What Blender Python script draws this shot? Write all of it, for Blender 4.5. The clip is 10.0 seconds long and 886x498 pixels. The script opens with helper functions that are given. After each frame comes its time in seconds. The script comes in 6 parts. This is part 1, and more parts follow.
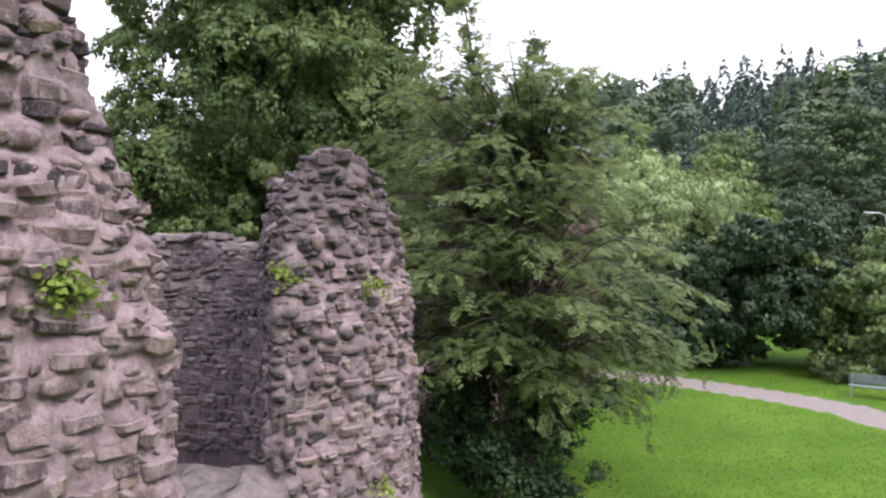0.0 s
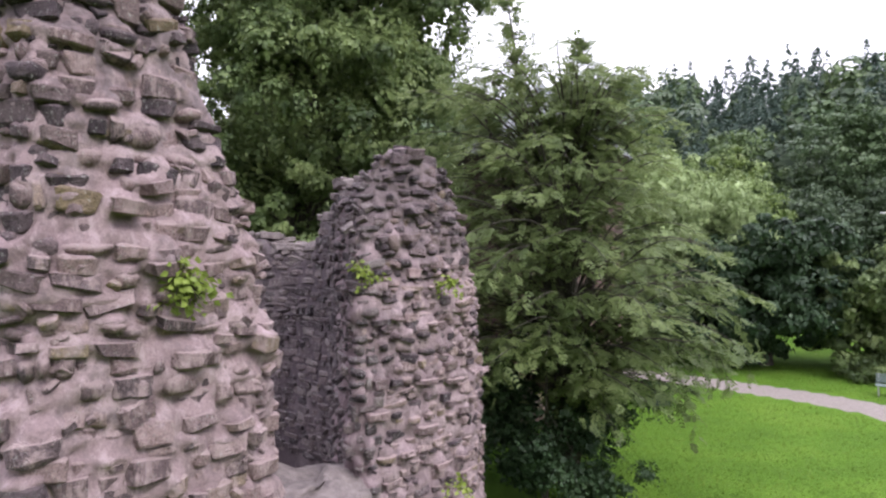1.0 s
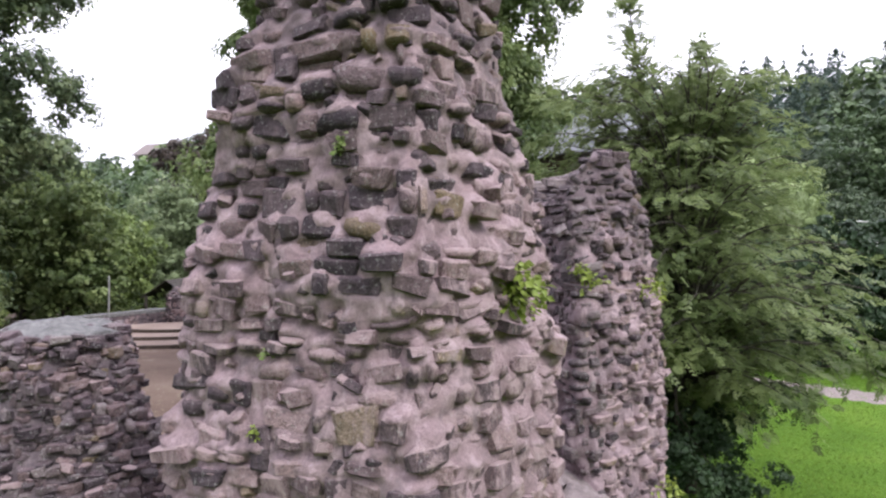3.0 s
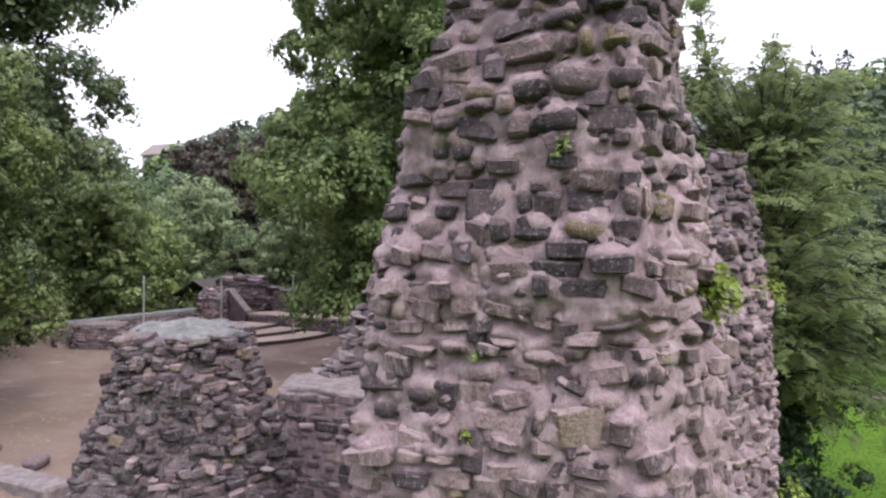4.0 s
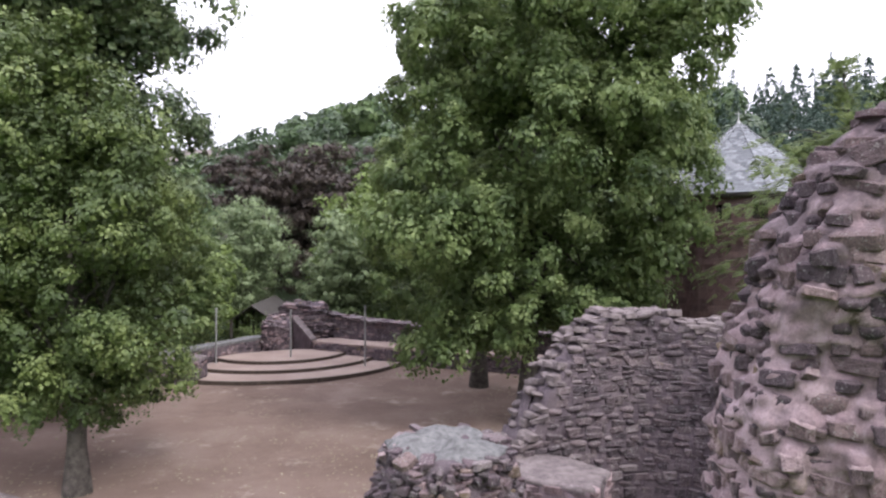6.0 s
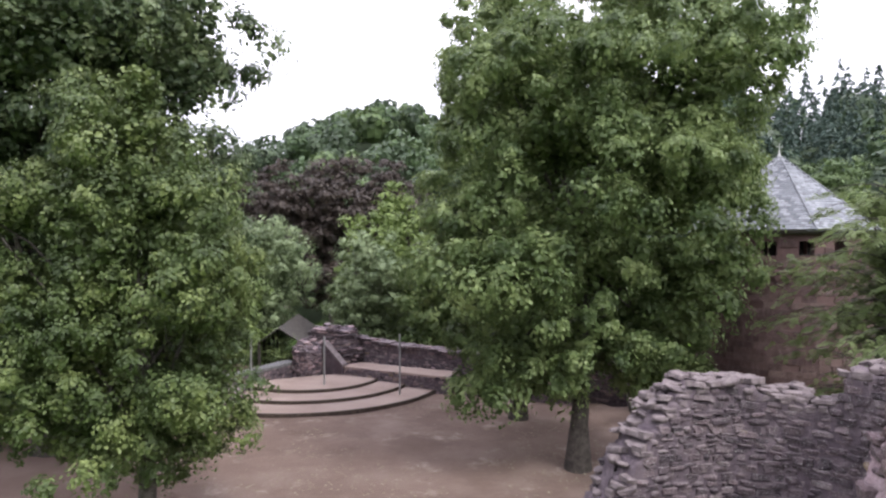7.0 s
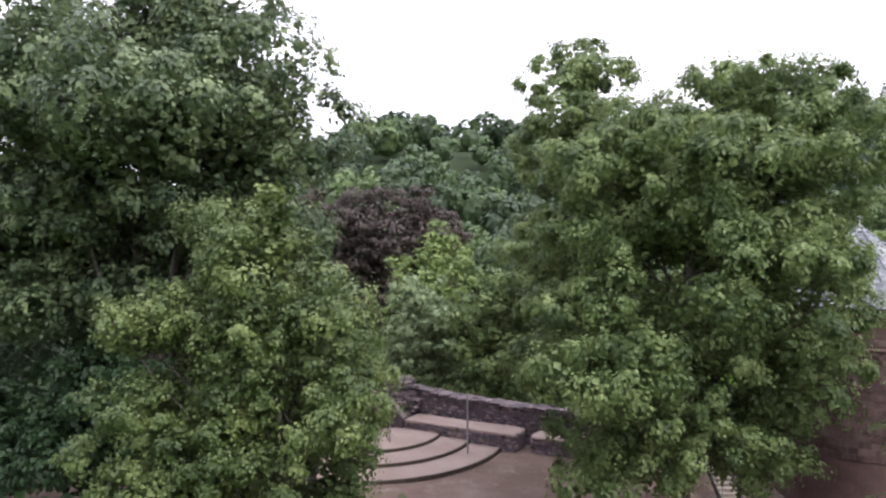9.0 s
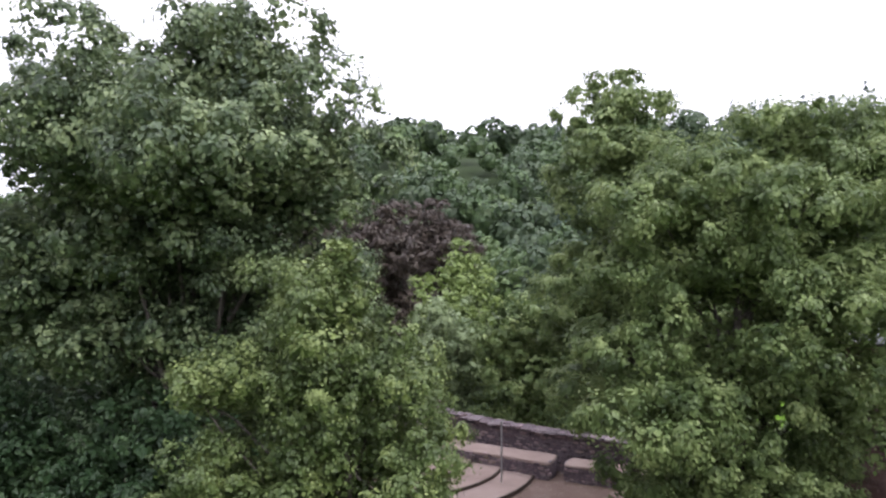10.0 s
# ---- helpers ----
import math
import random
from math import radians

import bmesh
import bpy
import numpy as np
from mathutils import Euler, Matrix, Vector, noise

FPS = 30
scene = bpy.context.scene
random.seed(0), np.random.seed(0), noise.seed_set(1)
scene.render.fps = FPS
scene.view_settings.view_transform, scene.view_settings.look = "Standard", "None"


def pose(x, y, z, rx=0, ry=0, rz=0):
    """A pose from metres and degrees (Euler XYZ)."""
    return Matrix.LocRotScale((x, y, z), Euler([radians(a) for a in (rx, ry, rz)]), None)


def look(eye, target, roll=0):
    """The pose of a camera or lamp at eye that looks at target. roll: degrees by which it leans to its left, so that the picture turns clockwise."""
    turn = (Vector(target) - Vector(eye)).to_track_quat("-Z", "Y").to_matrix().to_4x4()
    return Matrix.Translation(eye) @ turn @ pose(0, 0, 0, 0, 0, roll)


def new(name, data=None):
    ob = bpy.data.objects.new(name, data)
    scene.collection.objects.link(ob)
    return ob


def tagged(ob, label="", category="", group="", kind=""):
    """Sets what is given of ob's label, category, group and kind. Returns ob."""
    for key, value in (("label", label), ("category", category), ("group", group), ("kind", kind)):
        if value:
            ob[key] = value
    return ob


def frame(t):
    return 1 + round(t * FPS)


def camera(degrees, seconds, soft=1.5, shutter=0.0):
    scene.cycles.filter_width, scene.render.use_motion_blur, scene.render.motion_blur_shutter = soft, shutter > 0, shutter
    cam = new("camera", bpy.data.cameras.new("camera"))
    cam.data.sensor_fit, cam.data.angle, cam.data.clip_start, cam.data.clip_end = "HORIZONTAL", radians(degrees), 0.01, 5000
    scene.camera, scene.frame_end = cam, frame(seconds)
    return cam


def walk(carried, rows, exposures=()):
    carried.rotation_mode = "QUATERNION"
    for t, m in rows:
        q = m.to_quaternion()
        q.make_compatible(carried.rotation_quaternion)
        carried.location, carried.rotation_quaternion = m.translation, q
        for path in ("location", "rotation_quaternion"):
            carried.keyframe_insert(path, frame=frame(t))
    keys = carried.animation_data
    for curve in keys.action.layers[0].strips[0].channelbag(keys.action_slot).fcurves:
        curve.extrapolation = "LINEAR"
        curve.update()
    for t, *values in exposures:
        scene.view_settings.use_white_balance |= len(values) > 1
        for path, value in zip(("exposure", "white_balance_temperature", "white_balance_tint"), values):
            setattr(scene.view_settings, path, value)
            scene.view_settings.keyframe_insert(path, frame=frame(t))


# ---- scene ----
cam = camera(70.0, 10.0, 2.3)
METRES, EYE, TILT, LEAN, TURN = 18.0, 4.27, 0.0, 0.0, 0.0
ROWS = [
    (0.0, 0.0, 0.0, 0.0, 0.0, 0.0, -0.0),
    (0.5, -0.0262, -0.0007, -0.0008, 0.0, 0.014, -0.01),
    (1.0, -0.0574, -0.0007, -0.0008, 0.034, 0.021, -0.03),
    (1.5, -0.0931, -0.001, -0.0003, 0.027, 0.014, -0.09),
    (2.0, -0.1316, -0.0018, -0.0001, 0.048, 0.034, -0.08),
    (2.5, -0.1735, -0.0022, 0.0003, 0.075, 0.048, -0.1),
    (4.0, -0.3119, -0.0013, 0.0011, 0.075, 0.089, -0.15),
    (4.5, -0.359, -0.001, 0.0032, 0.109, 0.082, -0.15),
    (5.0, -0.4059, -0.0007, 0.0211, 0.185, 0.062, -0.11),
    (5.5, -0.4535, -0.0009, 0.0502, 0.205, 0.068, -0.09),
    (7.0, -0.5923, -0.0026, 0.1586, 0.267, 0.109, -0.01),
    (7.5, -0.637, -0.0025, 0.1983, 0.28, 0.123, 0.01),
    (8.0, -0.6813, -0.0026, 0.2381, 0.308, 0.13, 0.02),
    (8.5, -0.7268, -0.0026, 0.2775, 0.321, 0.137, 0.03),
    (9.0, -0.7733, -0.0031, 0.3171, 0.308, 0.144, 0.02),
    (9.5, -0.82, -0.0039, 0.3556, 0.308, 0.171, 0.02),
    (10.0, -0.8644, -0.0048, 0.3921, 0.315, 0.198, 0.03),
]
EXPO = 1.26
walk(cam, [(t, pose(0, 0, EYE, TILT, LEAN, TURN) @ pose(METRES * x, METRES * y, METRES * z, 90 + pitch, roll, yaw)) for t, x, y, z, yaw, pitch, roll in ROWS],
     exposures=[(0.0, EXPO), (10.0, EXPO)])

# ---- light: bright overcast sky, broad weak sun ----
world = bpy.data.worlds.new("overcast_sky")
scene.world = world
world.use_nodes = True
wn = world.node_tree
wn.nodes.clear()
SUN_ELEV, SUN_ROT = radians(46), radians(138)
w_out = wn.nodes.new("ShaderNodeOutputWorld")
w_bg = wn.nodes.new("ShaderNodeBackground")
w_sky = wn.nodes.new("ShaderNodeTexSky")
w_sky.sky_type, w_sky.sun_disc = "NISHITA", False
w_sky.sun_elevation, w_sky.sun_rotation = SUN_ELEV, SUN_ROT
w_scale = wn.nodes.new("ShaderNodeVectorMath")
w_scale.operation = "SCALE"
w_scale.inputs["Scale"].default_value = 0.10
w_mix = wn.nodes.new("ShaderNodeMix")
w_mix.data_type = "RGBA"
w_cloud = wn.nodes.new("ShaderNodeTexNoise")
w_cloud.inputs["Scale"].default_value = 1.6
w_cloud.inputs["Detail"].default_value = 5
w_ramp = wn.nodes.new("ShaderNodeMapRange")
w_ramp.inputs["From Min"].default_value, w_ramp.inputs["From Max"].default_value = 0.3, 0.7
w_ramp.inputs["To Min"].default_value, w_ramp.inputs["To Max"].default_value = 0.86, 1.0
w_mix.inputs["B"].default_value = (0.985, 0.965, 1.12, 1)
wn.links.new(w_sky.outputs["Color"], w_scale.inputs[0])
wn.links.new(w_scale.outputs[0], w_mix.inputs["A"])
wn.links.new(w_cloud.outputs["Fac"], w_ramp.inputs["Value"])
wn.links.new(w_ramp.outputs["Result"], w_mix.inputs["Factor"])
wn.links.new(w_mix.outputs["Result"], w_bg.inputs["Color"])
# an overcast sky is brighter overhead than at the horizon
w_dir = wn.nodes.new("ShaderNodeTexCoord")
w_sep = wn.nodes.new("ShaderNodeSeparateXYZ")
w_high = wn.nodes.new("ShaderNodeMapRange")
w_high.inputs["From Min"].default_value, w_high.inputs["From Max"].default_value = 0.0, 1.0
w_high.inputs["To Min"].default_value, w_high.inputs["To Max"].default_value = 0.56, 1.62
wn.links.new(w_dir.outputs["Generated"], w_sep.inputs[0])
wn.links.new(w_sep.outputs["Z"], w_high.inputs["Value"])
wn.links.new(w_high.outputs["Result"], w_bg.inputs["Strength"])
wn.links.new(w_bg.outputs["Background"], w_out.inputs["Surface"])

sun = new("sun", bpy.data.lights.new("sun", "SUN"))
sun.data.energy, sun.data.angle, sun.data.color = 1.5, radians(20), (1.0, 0.98, 0.95)
sun.matrix_world = look((16, -14, 34), (-4, 8, 3))


# ---- numpy noise ----
def hash3(ix, iy, iz, seed):
    h = (ix * 374761393 + iy * 668265263 + iz * 2147483647 + seed * 974711) & 0xFFFFFFFF
    h = ((h ^ (h >> 13)) * 1274126177) & 0xFFFFFFFF
    h = ((h ^ (h >> 16)) * 2246822519) & 0xFFFFFFFF
    return ((h ^ (h >> 15)) & 0xFFFF) / 65535.0


def vnoise(p, seed=0):
    """Value noise, -1 to 1, at the points p (N x 3)."""
    i = np.floor(p).astype(np.int64)
    f = p - i
    f = f * f * (3 - 2 * f)
    out = np.zeros(len(p))
    for dx in (0, 1):
        for dy in (0, 1):
            for dz in (0, 1):
                w = np.abs(1 - dx - f[:, 0]) * np.abs(1 - dy - f[:, 1]) * np.abs(1 - dz - f[:, 2])
                out += w * hash3(i[:, 0] + dx, i[:, 1] + dy, i[:, 2] + dz, seed)
    return out * 2 - 1


def fbm(p, scale, octaves=4, seed=0, gain=0.5):
    p = np.asarray(p, float) * scale
    out, a = np.zeros(len(p)), 1.0
    for k in range(octaves):
        out += a * vnoise(p, seed + k)
        p, a = p * 2.03 + 17.1, a * gain
    return out


def smooth(x, a, b):
    t = np.clip((x - a) / (b - a), 0, 1)
    return t * t * (3 - 2 * t)


# ---- mesh helpers ----
def mesh_np(name, verts, faces, mat=None, shade=True):
    """A mesh from arrays: verts N x 3, faces M x 3 or M x 4."""
    me = bpy.data.meshes.new(name)
    verts = np.asarray(verts, np.float32)
    faces = np.asarray(faces, np.int32)
    m, k = faces.shape
    me.vertices.add(len(verts))
    me.vertices.foreach_set("co", verts.ravel())
    me.loops.add(m * k)
    me.loops.foreach_set("vertex_index", faces.ravel())
    me.polygons.add(m)
    me.polygons.foreach_set("loop_start", np.arange(0, m * k, k, dtype=np.int32))
    me.polygons.foreach_set("loop_total", np.full(m, k, np.int32))
    me.polygons.foreach_set("use_smooth", np.full(m, shade))
    me.update(calc_edges=True)
    if mat:
        me.materials.append(mat)
    return me


def thing(name, base, label, category, group="", kind=""):
    """An empty at a thing's base, which carries its parts."""
    ob = new(name)
    ob.location = base
    ob.empty_display_size = 0.2
    return tagged(ob, label, category, group, kind)


def part_mesh(name, me, parent, label="", kind="", local=None):
    """A mesh as a part under its thing, at the world's coordinates unless a local matrix is given."""
    ob = new(name, me)
    ob.parent = parent
    if local is None:
        top = parent
        off = Vector((0, 0, 0))
        while top:
            off += top.location
            top = top.parent
        ob.location = -off
    else:
        ob.matrix_basis = local
    return tagged(ob, label, "", "", kind)


def part(name, bm, material, parent, label="", shade=False):
    """A bmesh in the world's coordinates as ONE part."""
    me = bpy.data.meshes.new(name)
    bm.normal_update()
    bm.to_mesh(me)
    bm.free()
    me.materials.append(material)
    for p in me.polygons:
        p.use_smooth = shade
    return part_mesh(name, me, parent, label)


def box_bm(lo, hi, bevel=0.0, m=None, seg=1):
    bm = bmesh.new()
    bmesh.ops.create_cube(bm, size=1)
    lo, hi = Vector(lo), Vector(hi)
    for v in bm.verts:
        v.co = Vector((lo[i] + (hi[i] - lo[i]) * (v.co[i] + 0.5) for i in range(3)))
    if bevel:
        bmesh.ops.bevel(bm, geom=bm.edges[:], offset=bevel, segments=seg, affect="EDGES", profile=0.6)
    if m:
        bmesh.ops.transform(bm, matrix=m, verts=bm.verts)
    return bm


def tube(points, radii, sides=8):
    """Verts and quads of a tapered tube along points."""
    pts = np.asarray(points, float)
    rad = np.asarray(radii, float)
    n = len(pts)
    d = np.gradient(pts, axis=0)
    d /= np.linalg.norm(d, axis=1)[:, None] + 1e-9
    ref = np.where(np.abs(d[:, 2:3]) > 0.9, np.array([[1.0, 0, 0]]), np.array([[0, 0, 1.0]]))
    a = np.cross(d, ref)
    a /= np.linalg.norm(a, axis=1)[:, None]
    b = np.cross(d, a)
    ang = np.linspace(0, 2 * np.pi, sides, endpoint=False)
    v = pts[:, None] + rad[:, None, None] * (np.cos(ang)[None, :, None] * a[:, None] + np.sin(ang)[None, :, None] * b[:, None])
    i, j = np.meshgrid(np.arange(n - 1), np.arange(sides), indexing="ij")
    k = (j + 1) % sides
    f = np.stack([i * sides + j, i * sides + k, (i + 1) * sides + k, (i + 1) * sides + j], -1).reshape(-1, 4)
    return v.reshape(-1, 3), f


def merge(chunks):
    vs, fs, o = [], [], 0
    for v, f in chunks:
        vs.append(v)
        fs.append(np.asarray(f) + o)
        o += len(v)
    return np.concatenate(vs), np.concatenate(fs)


# ---- materials ----
def material(name):
    m = bpy.data.materials.new(name)
    m.use_nodes = True
    nt = m.node_tree
    bsdf = nt.nodes["Principled BSDF"]
    bsdf.inputs["Specular IOR Level"].default_value = 0.3
    return m, nt, bsdf


def node(nt, kind, **values):
    n = nt.nodes.new(kind)
    for k, v in values.items():
        n.inputs[k.replace("_", " ")].default_value = v
    return n


def ramp(nt, source, stops):
    r = nt.nodes.new("ShaderNodeValToRGB")
    while len(r.color_ramp.elements) < len(stops):
        r.color_ramp.elements.new(0.5)
    for e, (at, c) in zip(r.color_ramp.elements, stops):
        e.position = at
        e.color = (*c, 1) if len(c) == 3 else c
    nt.links.new(source, r.inputs["Fac"])
    return r.outputs["Color"]


def mixc(nt, fac, a, b, mode="MIX"):
    m = nt.nodes.new("ShaderNodeMix")
    m.data_type, m.blend_type = "RGBA", mode
    for sock, val in (("Factor", fac), ("A", a), ("B", b)):
        if isinstance(val, (int, float)):
            m.inputs[sock].default_value = val
        elif isinstance(val, tuple):
            m.inputs[sock].default_value = (*val, 1) if len(val) == 3 else val
        else:
            nt.links.new(val, m.inputs[sock])
    return m.outputs["Result"]


def math_node(nt, op, a, b=0.0):
    m = nt.nodes.new("ShaderNodeMath")
    m.operation = op
    for i, v in enumerate((a, b)):
        if isinstance(v, (int, float)):
            m.inputs[i].default_value = v
        else:
            nt.links.new(v, m.inputs[i])
    return m.outputs[0]


def noise_of(nt, coord, scale, detail=4, rough=0.55, out="Fac"):
    n = node(nt, "ShaderNodeTexNoise", Scale=scale, Detail=detail, Roughness=rough)
    nt.links.new(coord, n.inputs["Vector"])
    return n.outputs[out]


def bump(nt, bsdf, height, strength, distance):
    b = node(nt, "ShaderNodeBump", Strength=strength, Distance=distance)
    nt.links.new(height, b.inputs["Height"])
    nt.links.new(b.outputs["Normal"], bsdf.inputs["Normal"])


def position(nt):
    return nt.nodes.new("ShaderNodeNewGeometry").outputs["Position"]


def piece_random(nt):
    """One random number for each piece, whether it is an object or an island of a joined mesh."""
    a = nt.nodes.new("ShaderNodeObjectInfo").outputs["Random"]
    b = nt.nodes.new("ShaderNodeNewGeometry").outputs["Random Per Island"]
    return math_node(nt, "FRACT", math_node(nt, "ADD", a, b))


def hanging(nt, pos):
    """Coordinates drawn out downwards, for runs and smears on walls."""
    v = nt.nodes.new("ShaderNodeVectorMath")
    v.operation = "MULTIPLY"
    nt.links.new(pos, v.inputs[0])
    v.inputs[1].default_value = (1.0, 1.0, 0.34)
    return v.outputs[0]


def stone_material(name, stops, lichen=0.35, dusty=(0.32, 0.238, 0.245), dust=0.5):
    m, nt, bsdf = material(name)
    pos = position(nt)
    base = ramp(nt, piece_random(nt), stops)
    big = noise_of(nt, pos, 2.2, 5)
    col = mixc(nt, 0.55, base, ramp(nt, big, [(0.3, (0.32, 0.30, 0.31)), (0.7, (1.0, 0.96, 0.95))]), "MULTIPLY")
    grain = noise_of(nt, pos, 55, 6, 0.7)
    col = mixc(nt, 0.85, col, ramp(nt, grain, [(0.34, (0.34, 0.32, 0.33)), (0.50, (0.88, 0.87, 0.86)), (0.66, (1.35, 1.32, 1.28))]), "MULTIPLY")
    # mortar smears and dust
    d = ramp(nt, noise_of(nt, hanging(nt, pos), 7.0, 7, 0.7), [(0.49, (0, 0, 0)), (0.60, (dust, dust, dust))])
    col = mixc(nt, d, col, dusty)
    # dusty colour mixed in on upward faces, by normal and noise
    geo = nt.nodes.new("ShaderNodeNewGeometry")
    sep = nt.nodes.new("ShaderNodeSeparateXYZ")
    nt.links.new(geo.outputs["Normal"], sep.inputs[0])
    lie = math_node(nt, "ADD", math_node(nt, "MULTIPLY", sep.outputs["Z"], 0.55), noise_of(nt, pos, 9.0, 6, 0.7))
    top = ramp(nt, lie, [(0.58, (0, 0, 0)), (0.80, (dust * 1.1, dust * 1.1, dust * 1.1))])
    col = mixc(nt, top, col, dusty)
    # pale lichen spots
    l1 = ramp(nt, noise_of(nt, pos, 26, 6, 0.75), [(0.57, (0, 0, 0)), (0.63, (lichen, lichen, lichen))])
    col = mixc(nt, l1, col, (0.52, 0.52, 0.50))
    l2 = ramp(nt, noise_of(nt, pos, 4.1, 5, 0.7), [(0.66, (0, 0, 0)), (0.74, (0.35, 0.35, 0.35))])
    col = mixc(nt, l2, col, (0.22, 0.18, 0.07))
    nt.links.new(col, bsdf.inputs["Base Color"])
    bsdf.inputs["Roughness"].default_value = 0.92
    h = math_node(nt, "ADD", noise_of(nt, pos, 18, 8, 0.65), math_node(nt, "MULTIPLY", grain, 0.5))
    bump(nt, bsdf, h, 1.0, 0.05)
    return m


def mortar_material(name, a, b, c, blotch_z=None):
    m, nt, bsdf = material(name)
    pos = position(nt)
    col = ramp(nt, noise_of(nt, pos, 1.3, 6, 0.6), [(0.25, a), (0.5, b), (0.75, c)])
    col = mixc(nt, 0.5, col, ramp(nt, noise_of(nt, pos, 38, 8, 0.8), [(0.34, (0.40, 0.37, 0.37)), (0.50, (0.97, 0.95, 0.94)), (0.64, (1.3, 1.28, 1.27))]), "MULTIPLY")
    run = ramp(nt, noise_of(nt, hanging(nt, pos), 7.0, 7, 0.7), [(0.50, (0, 0, 0)), (0.62, (0.55, 0.55, 0.55))])
    col = mixc(nt, run, col, tuple(min(q * 1.22, 0.6) for q in c))
    st = ramp(nt, noise_of(nt, hanging(nt, pos), 4.0, 7, 0.72), [(0.54, (0, 0, 0)), (0.68, (0.6, 0.6, 0.6))])
    col = mixc(nt, st, col, (0.12, 0.095, 0.10))
    if blotch_z:
        # dark blotches in the mortar, more of them towards the top
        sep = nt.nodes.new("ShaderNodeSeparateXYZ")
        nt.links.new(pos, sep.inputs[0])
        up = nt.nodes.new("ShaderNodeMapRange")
        up.inputs["From Min"].default_value, up.inputs["From Max"].default_value = blotch_z
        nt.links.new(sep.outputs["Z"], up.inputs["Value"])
        blotch = math_node(nt, "ADD", math_node(nt, "MULTIPLY", up.outputs["Result"], 0.26), noise_of(nt, pos, 3.2, 7, 0.7))
        col = mixc(nt, ramp(nt, blotch, [(0.55, (0, 0, 0)), (0.72, (0.75, 0.75, 0.75))]), col, (0.105, 0.083, 0.091))
    nt.links.new(col, bsdf.inputs["Base Color"])
    bsdf.inputs["Roughness"].default_value = 0.95
    h = math_node(nt, "ADD", noise_of(nt, pos, 14, 9, 0.7), math_node(nt, "MULTIPLY", noise_of(nt, pos, 90, 4, 0.7), 0.35))
    bump(nt, bsdf, h, 1.0, 0.042)
    return m


def leaf_material(name, dark, mid, light, trans=0.2, gloss=0.24):
    m, nt, bsdf = material(name)
    pos = position(nt)
    rnd = nt.nodes.new("ShaderNodeNewGeometry").outputs["Random Per Island"]
    # clump-scale noise puts lit and shaded foliage tones into the colour
    big = noise_of(nt, pos, 0.8, 3)
    mixed = math_node(nt, "ADD", math_node(nt, "MULTIPLY", rnd, 0.13), math_node(nt, "MULTIPLY", big, 0.90))
    col = ramp(nt, mixed, [(0.34, dark), (0.52, mid), (0.72, light)])
    nt.links.new(col, bsdf.inputs["Base Color"])
    bsdf.inputs["Roughness"].default_value = 0.44
    bsdf.inputs["Specular IOR Level"].default_value = gloss
    tr = nt.nodes.new("ShaderNodeBsdfTranslucent")
    nt.links.new(mixc(nt, 0.5, col, light), tr.inputs["Color"])
    mx = nt.nodes.new("ShaderNodeMixShader")
    mx.inputs[0].default_value = trans
    nt.links.new(bsdf.outputs[0], mx.inputs[1])
    nt.links.new(tr.outputs[0], mx.inputs[2])
    nt.links.new(mx.outputs[0], nt.nodes["Material Output"].inputs["Surface"])
    return m


def plain_material(name, a, b, scale=8, rough=0.8, strength=0.4, dist=0.01, metal=0.0):
    m, nt, bsdf = material(name)
    pos = position(nt)
    n = noise_of(nt, pos, scale, 6, 0.65)
    col = ramp(nt, n, [(0.3, a), (0.7, b)])
    col = mixc(nt, 0.4, col, ramp(nt, noise_of(nt, pos, scale * 7, 5, 0.7), [(0.3, (0.5, 0.5, 0.5)), (0.65, (1, 1, 1))]), "MULTIPLY")
    nt.links.new(col, bsdf.inputs["Base Color"])
    bsdf.inputs["Roughness"].default_value = rough
    bsdf.inputs["Metallic"].default_value = metal
    bump(nt, bsdf, noise_of(nt, pos, scale * 3, 6, 0.65), strength, dist)
    return m


DARKSTONE = [(0.0, (0.050, 0.038, 0.049)), (0.35, (0.083, 0.062, 0.078)), (0.6, (0.120, 0.089, 0.105)), (0.8, (0.172, 0.124, 0.134)), (0.93, (0.185, 0.135, 0.139)), (1.0, (0.205, 0.158, 0.095))]
PINKSTONE = [(0.0, (0.094, 0.071, 0.082)), (0.3, (0.170, 0.120, 0.134)), (0.6, (0.262, 0.186, 0.195)), (0.9, (0.312, 0.225, 0.233)), (1.0, (0.288, 0.229, 0.156))]
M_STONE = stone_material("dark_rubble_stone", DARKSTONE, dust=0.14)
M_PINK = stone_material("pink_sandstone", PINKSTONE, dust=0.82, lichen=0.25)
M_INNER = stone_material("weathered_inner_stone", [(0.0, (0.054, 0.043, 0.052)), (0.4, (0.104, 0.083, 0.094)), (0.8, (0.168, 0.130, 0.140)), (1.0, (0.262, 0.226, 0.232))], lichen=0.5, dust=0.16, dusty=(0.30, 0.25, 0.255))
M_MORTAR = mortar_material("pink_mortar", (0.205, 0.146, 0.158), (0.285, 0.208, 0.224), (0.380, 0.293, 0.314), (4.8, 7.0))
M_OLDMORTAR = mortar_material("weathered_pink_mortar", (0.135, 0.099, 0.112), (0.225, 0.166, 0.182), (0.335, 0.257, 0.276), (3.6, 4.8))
M_GMORTAR = mortar_material("grey_mortar", (0.068, 0.053, 0.064), (0.112, 0.089, 0.102), (0.176, 0.142, 0.153))
M_COPING = plain_material("concrete_coping", (0.085, 0.084, 0.086), (0.235, 0.23, 0.23), 9, 0.9, 1.0, 0.05)
M_SILL = plain_material("weathered_sill", (0.10, 0.080, 0.084), (0.24, 0.200, 0.198), 6, 0.92, 1.0, 0.04)
